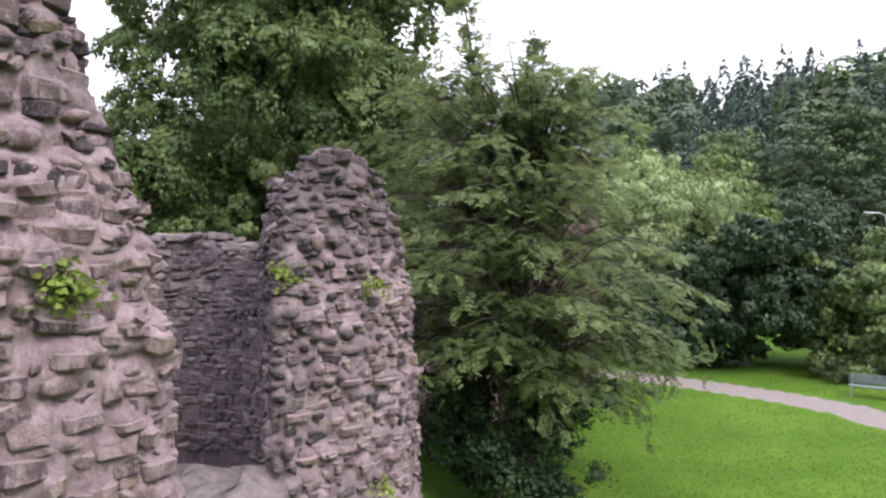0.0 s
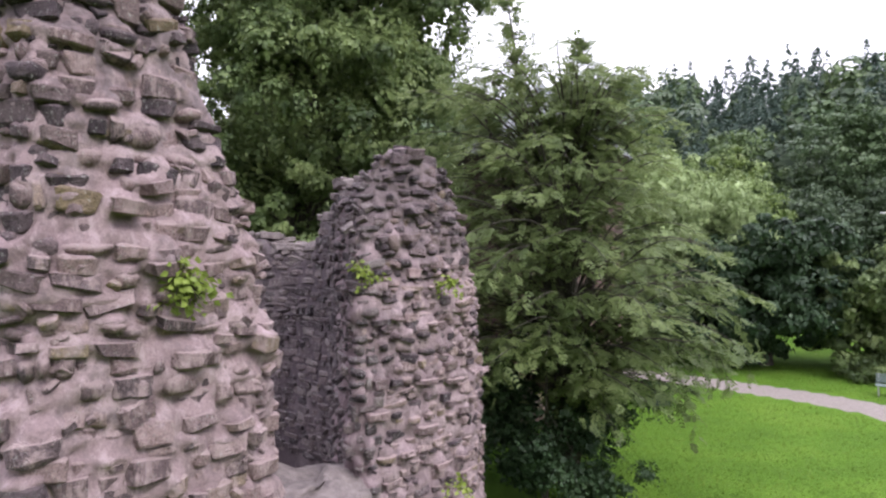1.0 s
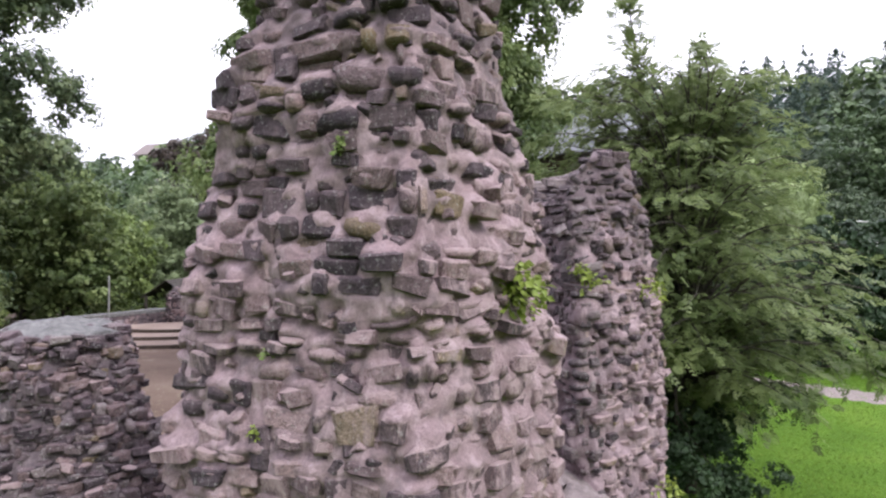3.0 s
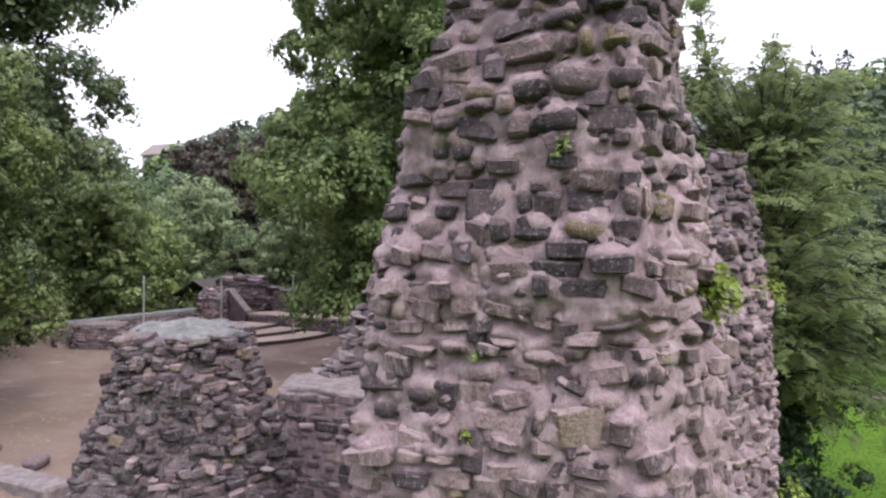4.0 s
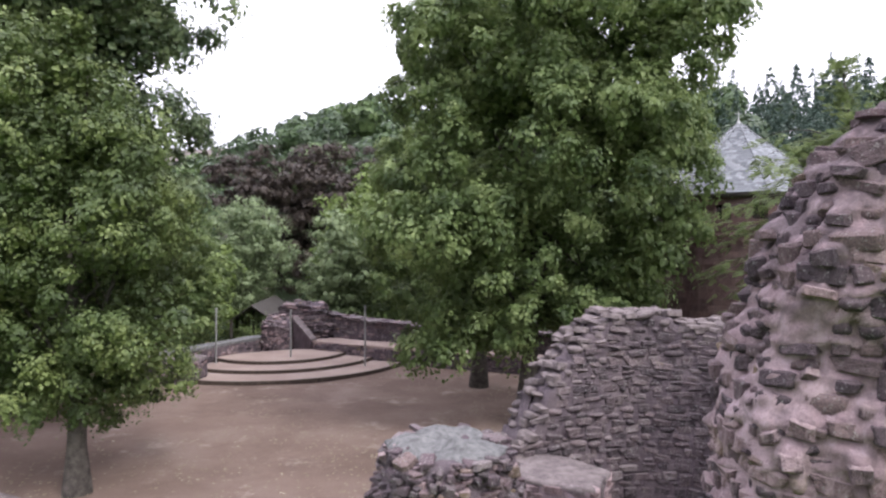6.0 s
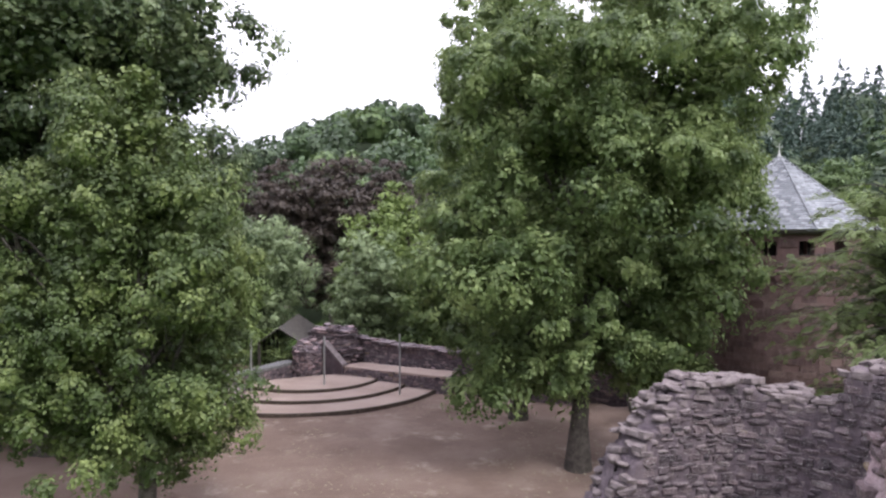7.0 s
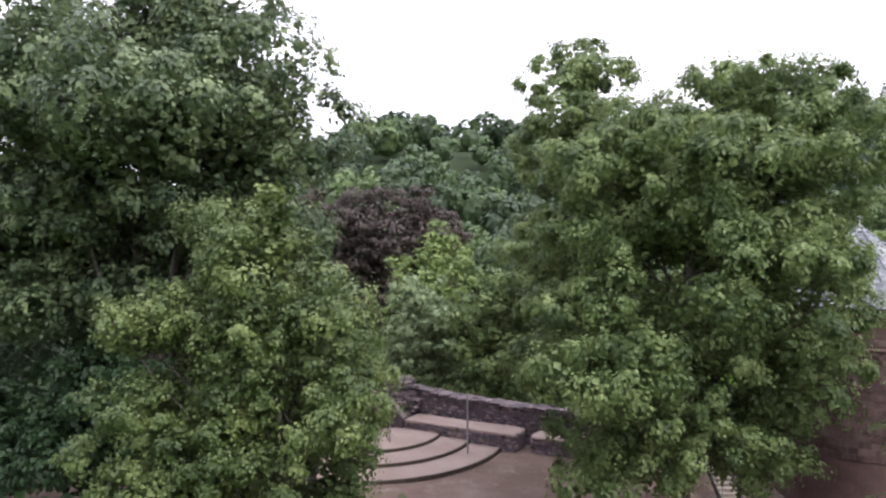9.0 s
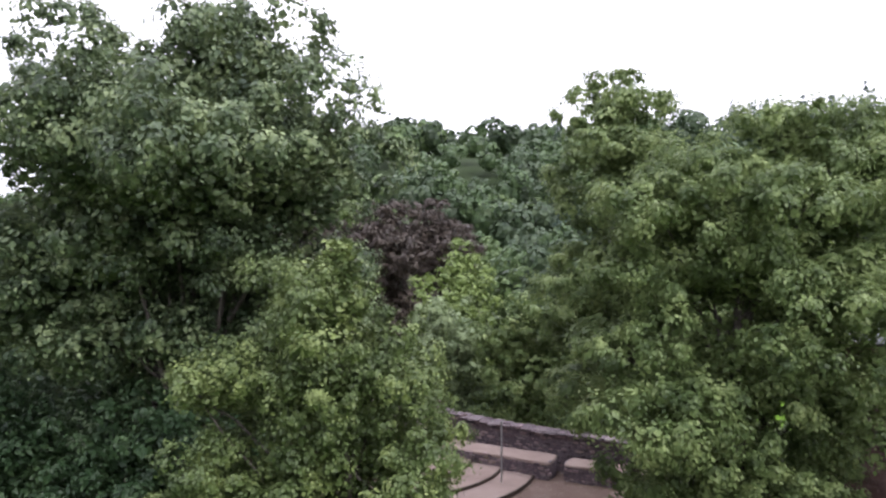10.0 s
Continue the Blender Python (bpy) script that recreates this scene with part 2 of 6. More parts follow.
M_BARK = plain_material("bark", (0.030, 0.025, 0.022), (0.115, 0.100, 0.088), 6, 0.95, 1.0, 0.06)
M_STEEL = plain_material("galvanised_steel", (0.30, 0.30, 0.30), (0.45, 0.45, 0.45), 10, 0.45, 0.05, 0.002, 0.6)
M_WOOD = plain_material("old_planks", (0.035, 0.03, 0.028), (0.085, 0.074, 0.066), 5, 0.85)
M_SLEEPER = plain_material("dark_edging", (0.035, 0.027, 0.022), (0.10, 0.075, 0.060), 6, 0.9)


# ---- ground ----
def courtyard_mask(x, y):
    """1 in the gravel court, 0 outside it."""
    east = smooth(x - 3.4 * smooth(y, 16, 19), 0.2, -2.2)
    south = smooth(y - (10.2 - 0.44 * (x + 12.2)) * (x < -9) - 8.5 * (x >= -9), -0.6, 0.0)
    north = smooth(y - (36.2 - 0.51 * (x + 16.0)), 0.8, -0.4)
    west = smooth(x, -34, -33)
    return east * south * north * west


def ground_height(x, y):
    d = np.hypot(x + 4, y)
    right = smooth(x, 15, 60)
    hill = 38 * smooth(d + 22 * right, 62, 185) * (0.40 + 0.60 * smooth(x, -80, -30)) * (1 - 0.2 * right)
    lawn = -1.5 + 0.25 * fbm(np.stack([x, y, 0 * x], 1), 0.05, 3, 5) * smooth(d, 30, 60)
    h = lawn + hill + 1.2 * smooth(d, 40, 60)
    c = courtyard_mask(x, y)
    court = 0.03 * fbm(np.stack([x, y, 0 * x], 1), 0.4, 3, 8)
    return h * (1 - c) + court * c


def ground_material():
    m, nt, bsdf = material("meadow_and_court")
    pos = position(nt)
    att = nt.nodes.new("ShaderNodeAttribute")
    att.attribute_name = "court"
    path = nt.nodes.new("ShaderNodeAttribute")
    path.attribute_name = "path"
    wild = nt.nodes.new("ShaderNodeAttribute")
    wild.attribute_name = "wild"
    g = ramp(nt, noise_of(nt, pos, 0.35, 5, 0.6), [(0.25, (0.050, 0.106, 0.010)), (0.5, (0.078, 0.154, 0.015)), (0.75, (0.114, 0.194, 0.024))])
    g = mixc(nt, 0.6, g, ramp(nt, noise_of(nt, pos, 9, 8, 0.8), [(0.3, (0.5, 0.54, 0.46)), (0.65, (1.1, 1.08, 1.0))]), "MULTIPLY")
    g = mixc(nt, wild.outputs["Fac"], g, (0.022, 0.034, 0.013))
    s = ramp(nt, noise_of(nt, pos, 0.33, 6, 0.6), [(0.25, (0.120, 0.084, 0.069)), (0.5, (0.185, 0.133, 0.112)), (0.75, (0.238, 0.182, 0.160))])
    s = mixc(nt, 0.5, s, ramp(nt, noise_of(nt, pos, 22, 8, 0.8), [(0.3, (0.55, 0.53, 0.5)), (0.65, (1.05, 1.04, 1.03))]), "MULTIPLY")
    s = mixc(nt, ramp(nt, noise_of(nt, pos, 0.9, 6, 0.7), [(0.5, (0, 0, 0)), (0.66, (0.6, 0.6, 0.6))]), s, (0.15, 0.105, 0.085))
    s = mixc(nt, ramp(nt, noise_of(nt, pos, 0.6, 7, 0.75), [(0.56, (0, 0, 0)), (0.68, (0.6, 0.6, 0.6))]), s, (0.36, 0.305, 0.27))
    s = mixc(nt, ramp(nt, noise_of(nt, pos, 0.22, 7, 0.68), [(0.50, (0, 0, 0)), (0.60, (0.6, 0.6, 0.6))]), s, (0.128, 0.090, 0.074))
    edge = noise_of(nt, pos, 3, 6, 0.7)
    k = math_node(nt, "ADD", att.outputs["Fac"], math_node(nt, "MULTIPLY", math_node(nt, "SUBTRACT", edge, 0.5), 0.6))
    kk = ramp(nt, k, [(0.42, (0, 0, 0)), (0.58, (1, 1, 1))])
    col = mixc(nt, kk, g, s)
    p = ramp(nt, noise_of(nt, pos, 6, 7, 0.7), [(0.3, (0.180, 0.150, 0.142)), (0.7, (0.275, 0.238, 0.230))])
    pk = math_node(nt, "ADD", path.outputs["Fac"], math_node(nt, "MULTIPLY", math_node(nt, "SUBTRACT", edge, 0.5), 0.25))
    col = mixc(nt, ramp(nt, pk, [(0.46, (0, 0, 0)), (0.54, (1, 1, 1))]), col, p)
    nt.links.new(col, bsdf.inputs["Base Color"])
    bsdf.inputs["Roughness"].default_value = 0.95
    bsdf.inputs["Specular IOR Level"].default_value = 0.15
    bump(nt, bsdf, math_node(nt, "ADD", noise_of(nt, pos, 12, 8, 0.75), noise_of(nt, pos, 60, 4, 0.7)), 0.7, 0.04)
    return m


PATH = [(2.0, 32.4), (5.0, 31.1), (8.1, 29.2), (10.9, 26.9), (13.3, 24.5), (14.6, 22.6), (15.5, 18.0), (16.0, 8.0)]


def path_distance(x, y):
    """How far the places lie from the footpath's middle line."""
    best = np.full(len(x), 1e9)
    for (ax, ay), (bx, by) in zip(PATH[:-1], PATH[1:]):
        dx, dy = bx - ax, by - ay
        t = np.clip(((x - ax) * dx + (y - ay) * dy) / (dx * dx + dy * dy), 0, 1)
        best = np.minimum(best, np.hypot(x - ax - t * dx, y - ay - t * dy))
    return best


def axis(lo, a, b, hi, fine, n_out):
    """Fine steps from a to b, growing steps outside."""
    mid = np.arange(a, b, fine)
    left = a - np.geomspace(fine, a - lo, n_out)[::-1]
    right = b + np.geomspace(fine, hi - b, n_out)
    return np.concatenate([left, mid, right])


gx = axis(-1500, -36, 24, 1500, 0.48, 48)
gy = axis(-900, 2, 40, 2200, 0.48, 52)
GX, GY = np.meshgrid(gx, gy)
fx, fy = GX.ravel(), GY.ravel()
gz = ground_height(fx, fy)
nx, ny = len(gx), len(gy)
I, J = np.meshgrid(np.arange(ny - 1), np.arange(nx - 1), indexing="ij")
gf = np.stack([I * nx + J, I * nx + J + 1, (I + 1) * nx + J + 1, (I + 1) * nx + J], -1).reshape(-1, 4)
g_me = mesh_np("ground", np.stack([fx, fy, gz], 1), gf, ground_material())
# path: footpath, plus unseen gravel added round the ruins to cut green bounce
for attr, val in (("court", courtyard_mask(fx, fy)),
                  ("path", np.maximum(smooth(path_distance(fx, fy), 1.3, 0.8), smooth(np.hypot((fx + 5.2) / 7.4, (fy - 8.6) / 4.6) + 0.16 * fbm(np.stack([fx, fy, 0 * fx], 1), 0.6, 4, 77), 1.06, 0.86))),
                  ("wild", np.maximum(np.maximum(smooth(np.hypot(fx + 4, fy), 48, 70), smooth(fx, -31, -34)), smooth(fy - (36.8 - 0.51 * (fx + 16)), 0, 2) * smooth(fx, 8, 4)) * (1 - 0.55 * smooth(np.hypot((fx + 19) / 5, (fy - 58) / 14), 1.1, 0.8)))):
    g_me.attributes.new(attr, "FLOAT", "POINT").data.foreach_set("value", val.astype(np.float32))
tagged(new("ground", g_me), "mown green lawn, sandy court and wooded hillside ground", "ground", "", "structure")


# ---- rubble masonry ----
STONES = []


def make_stone_shapes(count, seed):
    """Irregular blocks with worn edges, one metre each way, 44 triangles."""
    rng = np.random.default_rng(seed)
    for i in range(count):
        bm = bmesh.new()
        bmesh.ops.create_cube(bm, size=1)
        sx, sz = rng.uniform(-0.2, 0.2, 2)
        boulder = i % 3 == 0
        for v in bm.verts:
            v.co.x *= 1 + sz * v.co.z * 1.3
            v.co.z *= 1 + sx * v.co.x * 1.3
            v.co += Vector(rng.uniform(-0.10, 0.10, 3))
        bmesh.ops.bevel(bm, geom=bm.edges[:], offset=float(rng.uniform(0.20, 0.27) if boulder else rng.uniform(0.07, 0.16)), segments=1, affect="EDGES", profile=0.5)
        for v in bm.verts:
            v.co += Vector(rng.uniform(-0.035, 0.035, 3))
        bmesh.ops.triangulate(bm, faces=bm.faces[:])
        me = bpy.data.meshes.new("stone")
        for face in bm.faces:
            face.smooth = boulder
        bm.to_mesh(me)
        bm.free()
        STONES.append(me)


make_stone_shapes(24, 3)
STONE_V, STONE_F = [], []
for me in STONES:
    v = np.zeros(len(me.vertices) * 3, np.float32)
    me.vertices.foreach_get("co", v)
    STONE_V.append(v.reshape(-1, 3))
    STONE_F.append(np.array([p.vertices[:] for p in me.polygons], np.int32))
STONE_SETS = {}


def stone_set(mat):
    """The stone shapes with one material."""
    if mat.name not in STONE_SETS:
        made = []
        for me in STONES:
            c = me.copy()
            c.materials.append(mat)
            made.append(c)
        STONE_SETS[mat.name] = made
    return STONE_SETS[mat.name]


def closed_spline(pts, n):
    """n points along a closed Catmull-Rom curve through pts, the same number for each stretch."""
    p = np.asarray(pts, float)
    k = len(p)
    out = []
    for i in range(n):
        s = i / n * k
        a = int(s)
        t = s - a
        p0, p1, p2, p3 = p[(a - 1) % k], p[a % k], p[(a + 1) % k], p[(a + 2) % k]
        c = 0.5 * (2 * p1 + (p2 - p0) * t + (2 * p0 - 5 * p1 + 4 * p2 - p3) * t ** 2 + (3 * p1 - p0 - 3 * p2 + p3) * t ** 3)
        lin = p1 * (1 - t) + p2 * t
        out.append(0.45 * c + 0.55 * lin)
    return np.array(out)


class Shell:
    """A ruin's surface: closed contours over height, with a top height that varies round it."""

    def __init__(self, levels, n, top=None, rough=0.06, seed=0):
        self.z = np.array([z for z, _ in levels], float)
        self.rings = np.array([closed_spline(p, n) for _, p in levels])
        self.n, self.rough, self.seed = n, rough, seed
        self.top = top

    def ring(self, z):
        z = np.clip(z, self.z[0], self.z[-1])
        i = int(np.clip(np.searchsorted(self.z, z) - 1, 0, len(self.z) - 2))
        t = (z - self.z[i]) / (self.z[i + 1] - self.z[i])
        return self.rings[i] * (1 - t) + self.rings[i + 1] * t

    def heights(self):
        """The top height at each point round the contour."""
        mid = self.rings[len(self.z) // 2]
        if self.top is None:
            h = np.full(self.n, self.z[-1])
        else:
            h = np.array([self.top(x, y) for x, y in mid])
        p = np.column_stack([mid, np.zeros(self.n)])
        return h + self.top_noise * fbm(p, 1.7, 3, self.seed + 9)


def shell_mesh(name, sh, spine, mat, step, stones=()):
    """The mortar body: contour grid with relief, closed towards its spine at the top."""
    h = sh.heights()
    rows = int((h.max() - sh.z[0]) / step) + 2
    grid = np.zeros((rows + 5, sh.n, 3))
    ts = np.linspace(0, 1, rows)
    fine = [sh.ring(z) for z in np.linspace(sh.z[0], h.max(), 60)]
    fine = np.array(fine)
    for j in range(sh.n):
        z = sh.z[0] + ts * (h[j] - sh.z[0])
        q = (z - sh.z[0]) / (h.max() - sh.z[0]) * 59
        a = np.clip(q.astype(int), 0, 58)
        f = (q - a)[:, None]
        grid[:rows, j, :2] = fine[a, j] * (1 - f) + fine[a + 1, j] * f
        grid[:rows, j, 2] = z
    last = grid[rows - 1]
    sp = np.array([spine(x, y) for x, y in last[:, :2]])
    for k in range(5):
        w = (k + 1) / 5
        grid[rows + k, :, :2] = last[:, :2] * (1 - w) + sp * w
        grid[rows + k, :, 2] = last[:, 2] + 0.7 * sh.top_noise * math.sin(w * math.pi / 2)
    # relief outwards
    tang = np.roll(grid, -1, 1) - np.roll(grid, 1, 1)
    nrm = np.stack([tang[..., 1], -tang[..., 0], 0 * tang[..., 0]], -1)
    nrm /= np.linalg.norm(nrm, axis=2)[..., None] + 1e-9
    nrm *= sh.sign
    nrm[rows:] = (0, 0, 1)
    p = grid.reshape(-1, 3)
    d = sh.rough * (fbm(p, 2.3, 2, sh.seed) * 0.9 + fbm(p * (1, 1, 1.6), 7.0, 3, sh.seed + 4) * 0.55)
    # mortar swells round each stone, slopes up to its upper edge and falls away under it
    swell, dip = np.zeros(len(p)), np.zeros(len(p))
    for c, w, hh, out in stones:
        near = np.nonzero((np.abs(p[:, 2] - c[2]) < hh + 0.2) & (np.abs(p[:, 0] - c[0]) < w) & (np.abs(p[:, 1] - c[1]) < w))[0]
        if not len(near):
            continue
        q = p[near]
        ds = np.hypot(q[:, 0] - c[0], q[:, 1] - c[1]) / (w * 0.62)
        dz = q[:, 2] - c[2]
        along = np.clip(1.35 - ds, 0, 1)
        over = np.where(dz > hh * 0.4, np.clip(1 - (dz - hh * 0.4) / 0.17, 0, 1) * 0.98, np.where(dz > -hh * 0.35, 0.58 + 0.4 * np.clip(dz / (0.4 * hh), -0.6, 1), 0.0))
        under = np.clip(1 - np.abs(-hh * 0.55 - dz) / 0.06, 0, 1)
        swell[near] = np.maximum(swell[near], along * over * out)
        dip[near] = np.maximum(dip[near], along * under * 0.035)
    d += swell - dip
    grid = grid + nrm * d.reshape(grid.shape[:2])[..., None]
    r = rows + 5
    i, j = np.meshgrid(np.arange(r - 1), np.arange(sh.n), indexing="ij")
    k = (j + 1) % sh.n
    f = np.stack([i * sh.n + j, i * sh.n + k, (i + 1) * sh.n + k, (i + 1) * sh.n + j], -1).reshape(-1, 4)
    if sh.sign < 0:
        f = f[:, ::-1]
    return mesh_np(name, grid.reshape(-1, 3), f, mat)


def ruin(name, base, label, levels, n, spine, pick, mortar, top=None, rough=0.06, seed=1, step=0.06, row=(0.10, 0.19), wide=(0.12, 0.42),
         proud=(0.01, 0.09), fill=0.92, keep=lambda x, y, z: True, near=lambda x, y, z: True, limit=300, capstones=True, category="ruined wall", kind="", wild=0.4, fillets=False, chips=0, top_noise=0.14, tall=(0.62, 1.05), caps=1.0, passes=1):
    """A rubble wall or pillar: mortar body, stones as parts where the camera passes, the rest joined."""
    ob = thing(name, base, label, category, "", kind)
    sh = Shell(levels, n, top, rough, seed)
    sh.top_noise = top_noise
    r0 = sh.rings[0]
    sh.sign = 1 if np.sum(r0[:, 0] * np.roll(r0[:, 1], -1) - r0[:, 1] * np.roll(r0[:, 0], -1)) > 0 else -1
    rng = np.random.default_rng(seed)
    h = sh.heights()
    spots, lumps = [], []
    z, turn = sh.z[0] + 0.05, 0
    while z < h.max() + 0.1 or turn < passes - 1:
        if z >= h.max() + 0.1:
            z, turn = sh.z[0] + 0.11, turn + 1
        rh = rng.uniform(*row)
        ring = sh.ring(z + rh / 2)
        nxt = np.roll(ring, -1, 0)
        seg = np.linalg.norm(nxt - ring, axis=1)
        cum = np.concatenate([[0], np.cumsum(seg)])
        s = rng.uniform(0, 0.3)
        end = cum[-1] + s - 0.02
        while s < end - 0.05:
            w = min(rng.uniform(*wide) * (1.25 if rng.random() < 0.15 else 1), end - s)
            c = (s + w / 2) % cum[-1]
            s += w + rng.uniform(0.0, 0.04)
            i = int(np.searchsorted(cum, c) - 1)
            f = (c - cum[i]) / seg[i]
            x, y = ring[i] * (1 - f) + nxt[i] * f
            zz = z + rh / 2 + 0.04 * math.sin(2.1 * x + 1.3 * y + seed) + rng.normal(0, 0.012)
            if zz + rh * 0.4 > h[i] + 0.10 or not keep(x, y, zz) or rng.random() > fill:
                continue
            a, b = (i - 2) % sh.n, (i + 3) % sh.n
            t = ring[b] - ring[a]
            t = t / (np.linalg.norm(t) + 1e-9)
            nr = np.array([t[1], -t[0]]) * sh.sign
            hh = min(rh * rng.uniform(*tall) * (1.5 if rng.random() < 0.10 * wild else 1), 0.34)
            zz += rng.normal(0, 0.022) * wild
            depth = rng.uniform(0.16, 0.30)
            out = rng.uniform(*proud) * (1.6 if rng.random() < 0.12 else 1)
            off = out - depth / 2 + sh.rough * (fbm(np.array([[x, y, zz]]), 2.3, 2, seed)[0] * 0.9)
            m = Matrix(((t[0], nr[0], 0, x + nr[0] * off), (t[1], nr[1], 0, y + nr[1] * off), (0, 0, 1, zz), (0, 0, 0, 1)))
            m = m @ pose(0, 0, 0, rng.normal(0, 5 + 8 * wild), rng.normal(0, 2 + 8 * wild), rng.normal(0, 4 + 9 * wild)) @ Matrix.Diagonal((w * rng.uniform(0.8, 1.0), depth, hh, 1))
            if fillets:
                lumps.append(((x, y, zz), w, hh, max(out, 0.0) + 0.01))
            spots.append((m, pick(x, y, zz, rng), int(rng.integers(len(STONES))), near(x, y, zz)))
        z += rh
    if capstones:
        ring = sh.ring(h.max())
        for i in range(0, sh.n):
            x, y = sh.ring(h[i])[i]
            sx, sy = spine(x, y)
            if rng.random() < caps * 0.55 * 40 / sh.n * max(1.0, np.hypot(*(sh.ring(h[i])[(i + 1) % sh.n] - (x, y))) * sh.n / 8):
                f = rng.uniform(0.05, 0.95)
                px, py = x * (1 - f) + sx * f, y * (1 - f) + sy * f
                m = pose(px, py, h[i] + 0.04 + 0.06 * f, rng.normal(0, 8), rng.normal(0, 8), rng.uniform(0, 360)) @ Matrix.Diagonal((rng.uniform(0.2, 0.45), rng.uniform(0.18, 0.3), rng.uniform(0.08, 0.16), 1))
                if keep(px, py, h[i]):
                    spots.append((m, pick(px, py, h[i], rng), int(rng.integers(len(STONES))), near(px, py, h[i])))
    part_mesh("mortar_core", shell_mesh("mortar_core", sh, spine, mortar, step, lumps), ob)
    for _ in range(chips):
        zz = rng.uniform(sh.z[0] + 1.0, h.max())
        ring = sh.ring(zz)
        i = int(rng.integers(sh.n))
        x, y = ring[i]
        if zz > h[i] or not keep(x, y, zz):
            continue
        s = rng.uniform(0.045, 0.11)
        t = ring[(i + 2) % sh.n] - ring[(i - 2) % sh.n]
        nr = np.array([t[1], -t[0]]) / (np.linalg.norm(t) + 1e-9) * sh.sign
        o = rng.uniform(0.0, 0.05)
        m = pose(x + nr[0] * o, y + nr[1] * o, zz, rng.uniform(-40, 40), rng.uniform(-40, 40), rng.uniform(0, 360)) @ Matrix.Diagonal((s * rng.uniform(1, 1.8), s * 1.3, s * rng.uniform(0.5, 1), 1))
        spots.append((m, pick(x, y, zz, rng), int(rng.integers(len(STONES))), False))
    finish_stones(ob, base, spots, limit)
    return ob


def finish_stones(ob, base, spots, limit):
    count, rest = 0, {}
    shift = Matrix.Translation(-Vector(base))
    for m, mat, k, close in spots:
        if close and count < limit:
            st = new("stone", stone_set(mat)[k])
            st.parent = ob
            st.matrix_basis = shift @ m
            count += 1
        else:
            v = STONE_V[k] @ np.array(m.to_3x3()).T + np.array(m.translation)
            rest.setdefault(mat.name, []).append((v, STONE_F[k]))
    for mname, chunks in rest.items():
        v, f = merge(chunks)
        part_mesh("rubble", mesh_np("rubble", v, f, bpy.data.materials[mname], False), ob, "", "stuff")


def towards(cx, cy, k=0.9):
    return lambda x, y: (x + (cx - x) * k, y + (cy - y) * k)


# the high pillar that the camera passes closest
PILLAR_LEVELS = [
    (-1.6, [(-4.05, 4.62), (-5.35, 4.95), (-6.60, 5.70), (-6.2, 7.5), (-4.3, 7.6), (-2.65, 6.75), (-3.12, 5.60)]),
    (2.7, [(-4.08, 4.66), (-5.30, 5.02), (-6.32, 5.66), (-5.9, 7.3), (-4.3, 7.4), (-2.84, 6.50), (-3.27, 5.60)]),
    (3.70, [(-4.09, 4.76), (-5.22, 5.10), (-6.22, 5.70), (-5.9, 7.2), (-4.3, 7.2), (-2.90, 6.40), (-3.33, 5.60)]),
    (4.02, [(-4.09, 4.66), (-5.18, 4.98), (-6.22, 5.64), (-5.9, 7.2), (-4.3, 7.2), (-2.92, 6.38), (-3.35, 5.56)]),
    (4.25, [(-4.09, 4.74), (-5.20, 5.05), (-6.20, 5.68), (-5.9, 7.2), (-4.3, 7.2), (-2.95, 6.36), (-3.38, 5.58)]),
    (4.9, [(-4.12, 4.80), (-5.10, 5.12), (-5.98, 5.78), (-5.8, 7.1), (-4.3, 7.0), (-3.13, 6.20), (-3.56, 5.55)]),
    (5.4, [(-4.15, 4.84), (-5.02, 5.08), (-5.90, 5.42), (-5.75, 6.7), (-4.3, 6.9), (-3.28, 6.08), (-3.66, 5.53)]),
    (6.2, [(-4.20, 4.92), (-4.92, 5.16), (-5.58, 5.50), (-5.5, 6.5), (-4.3, 6.7), (-3.48, 5.98), (-3.74, 5.51)]),
    (6.9, [(-4.24, 4.98), (-4.75, 5.24), (-5.27, 5.65), (-5.2, 6.45), (-4.3, 6.6), (-3.60, 5.93), (-3.80, 5.50)]),
    (7.3, [(-4.28, 5.06), (-4.65, 5.32), (-4.95, 5.70), (-4.9, 6.35), (-4.3, 6.4), (-3.70, 5.88), (-3.86, 5.52)]),
]


def pillar_pick(x, y, z, rng):
    pale = 0.75 * smooth(x, -4.3, -3.5) * smooth(z, 6.8, 5.4) + 0.58 * smooth(z, 4.7, 3.6) + 0.05
    return M_PINK if rng.random() < pale else M_STONE


def pillar_keep(x, y, z):
    return y < 7.1


ruin("ruined_pillar", (-4.6, 6.0, -1.6), "tall ruined pillar of pinkish mortar and dark rubble stones", PILLAR_LEVELS, 230, towards(-4.4, 5.8), pillar_pick, M_MORTAR,
     top=lambda x, y: 7.2 - 0.55 * float(smooth(x, -5.0, -6.0)), rough=0.06, seed=11, step=0.042, keep=pillar_keep,
     near=lambda x, y, z: z > 2.9 and y < 6.0, fill=0.94, wild=0.5, fillets=True, chips=450, row=(0.10, 0.2), wide=(0.12, 0.40), proud=(0.0, 0.135), tall=(0.7, 1.15))

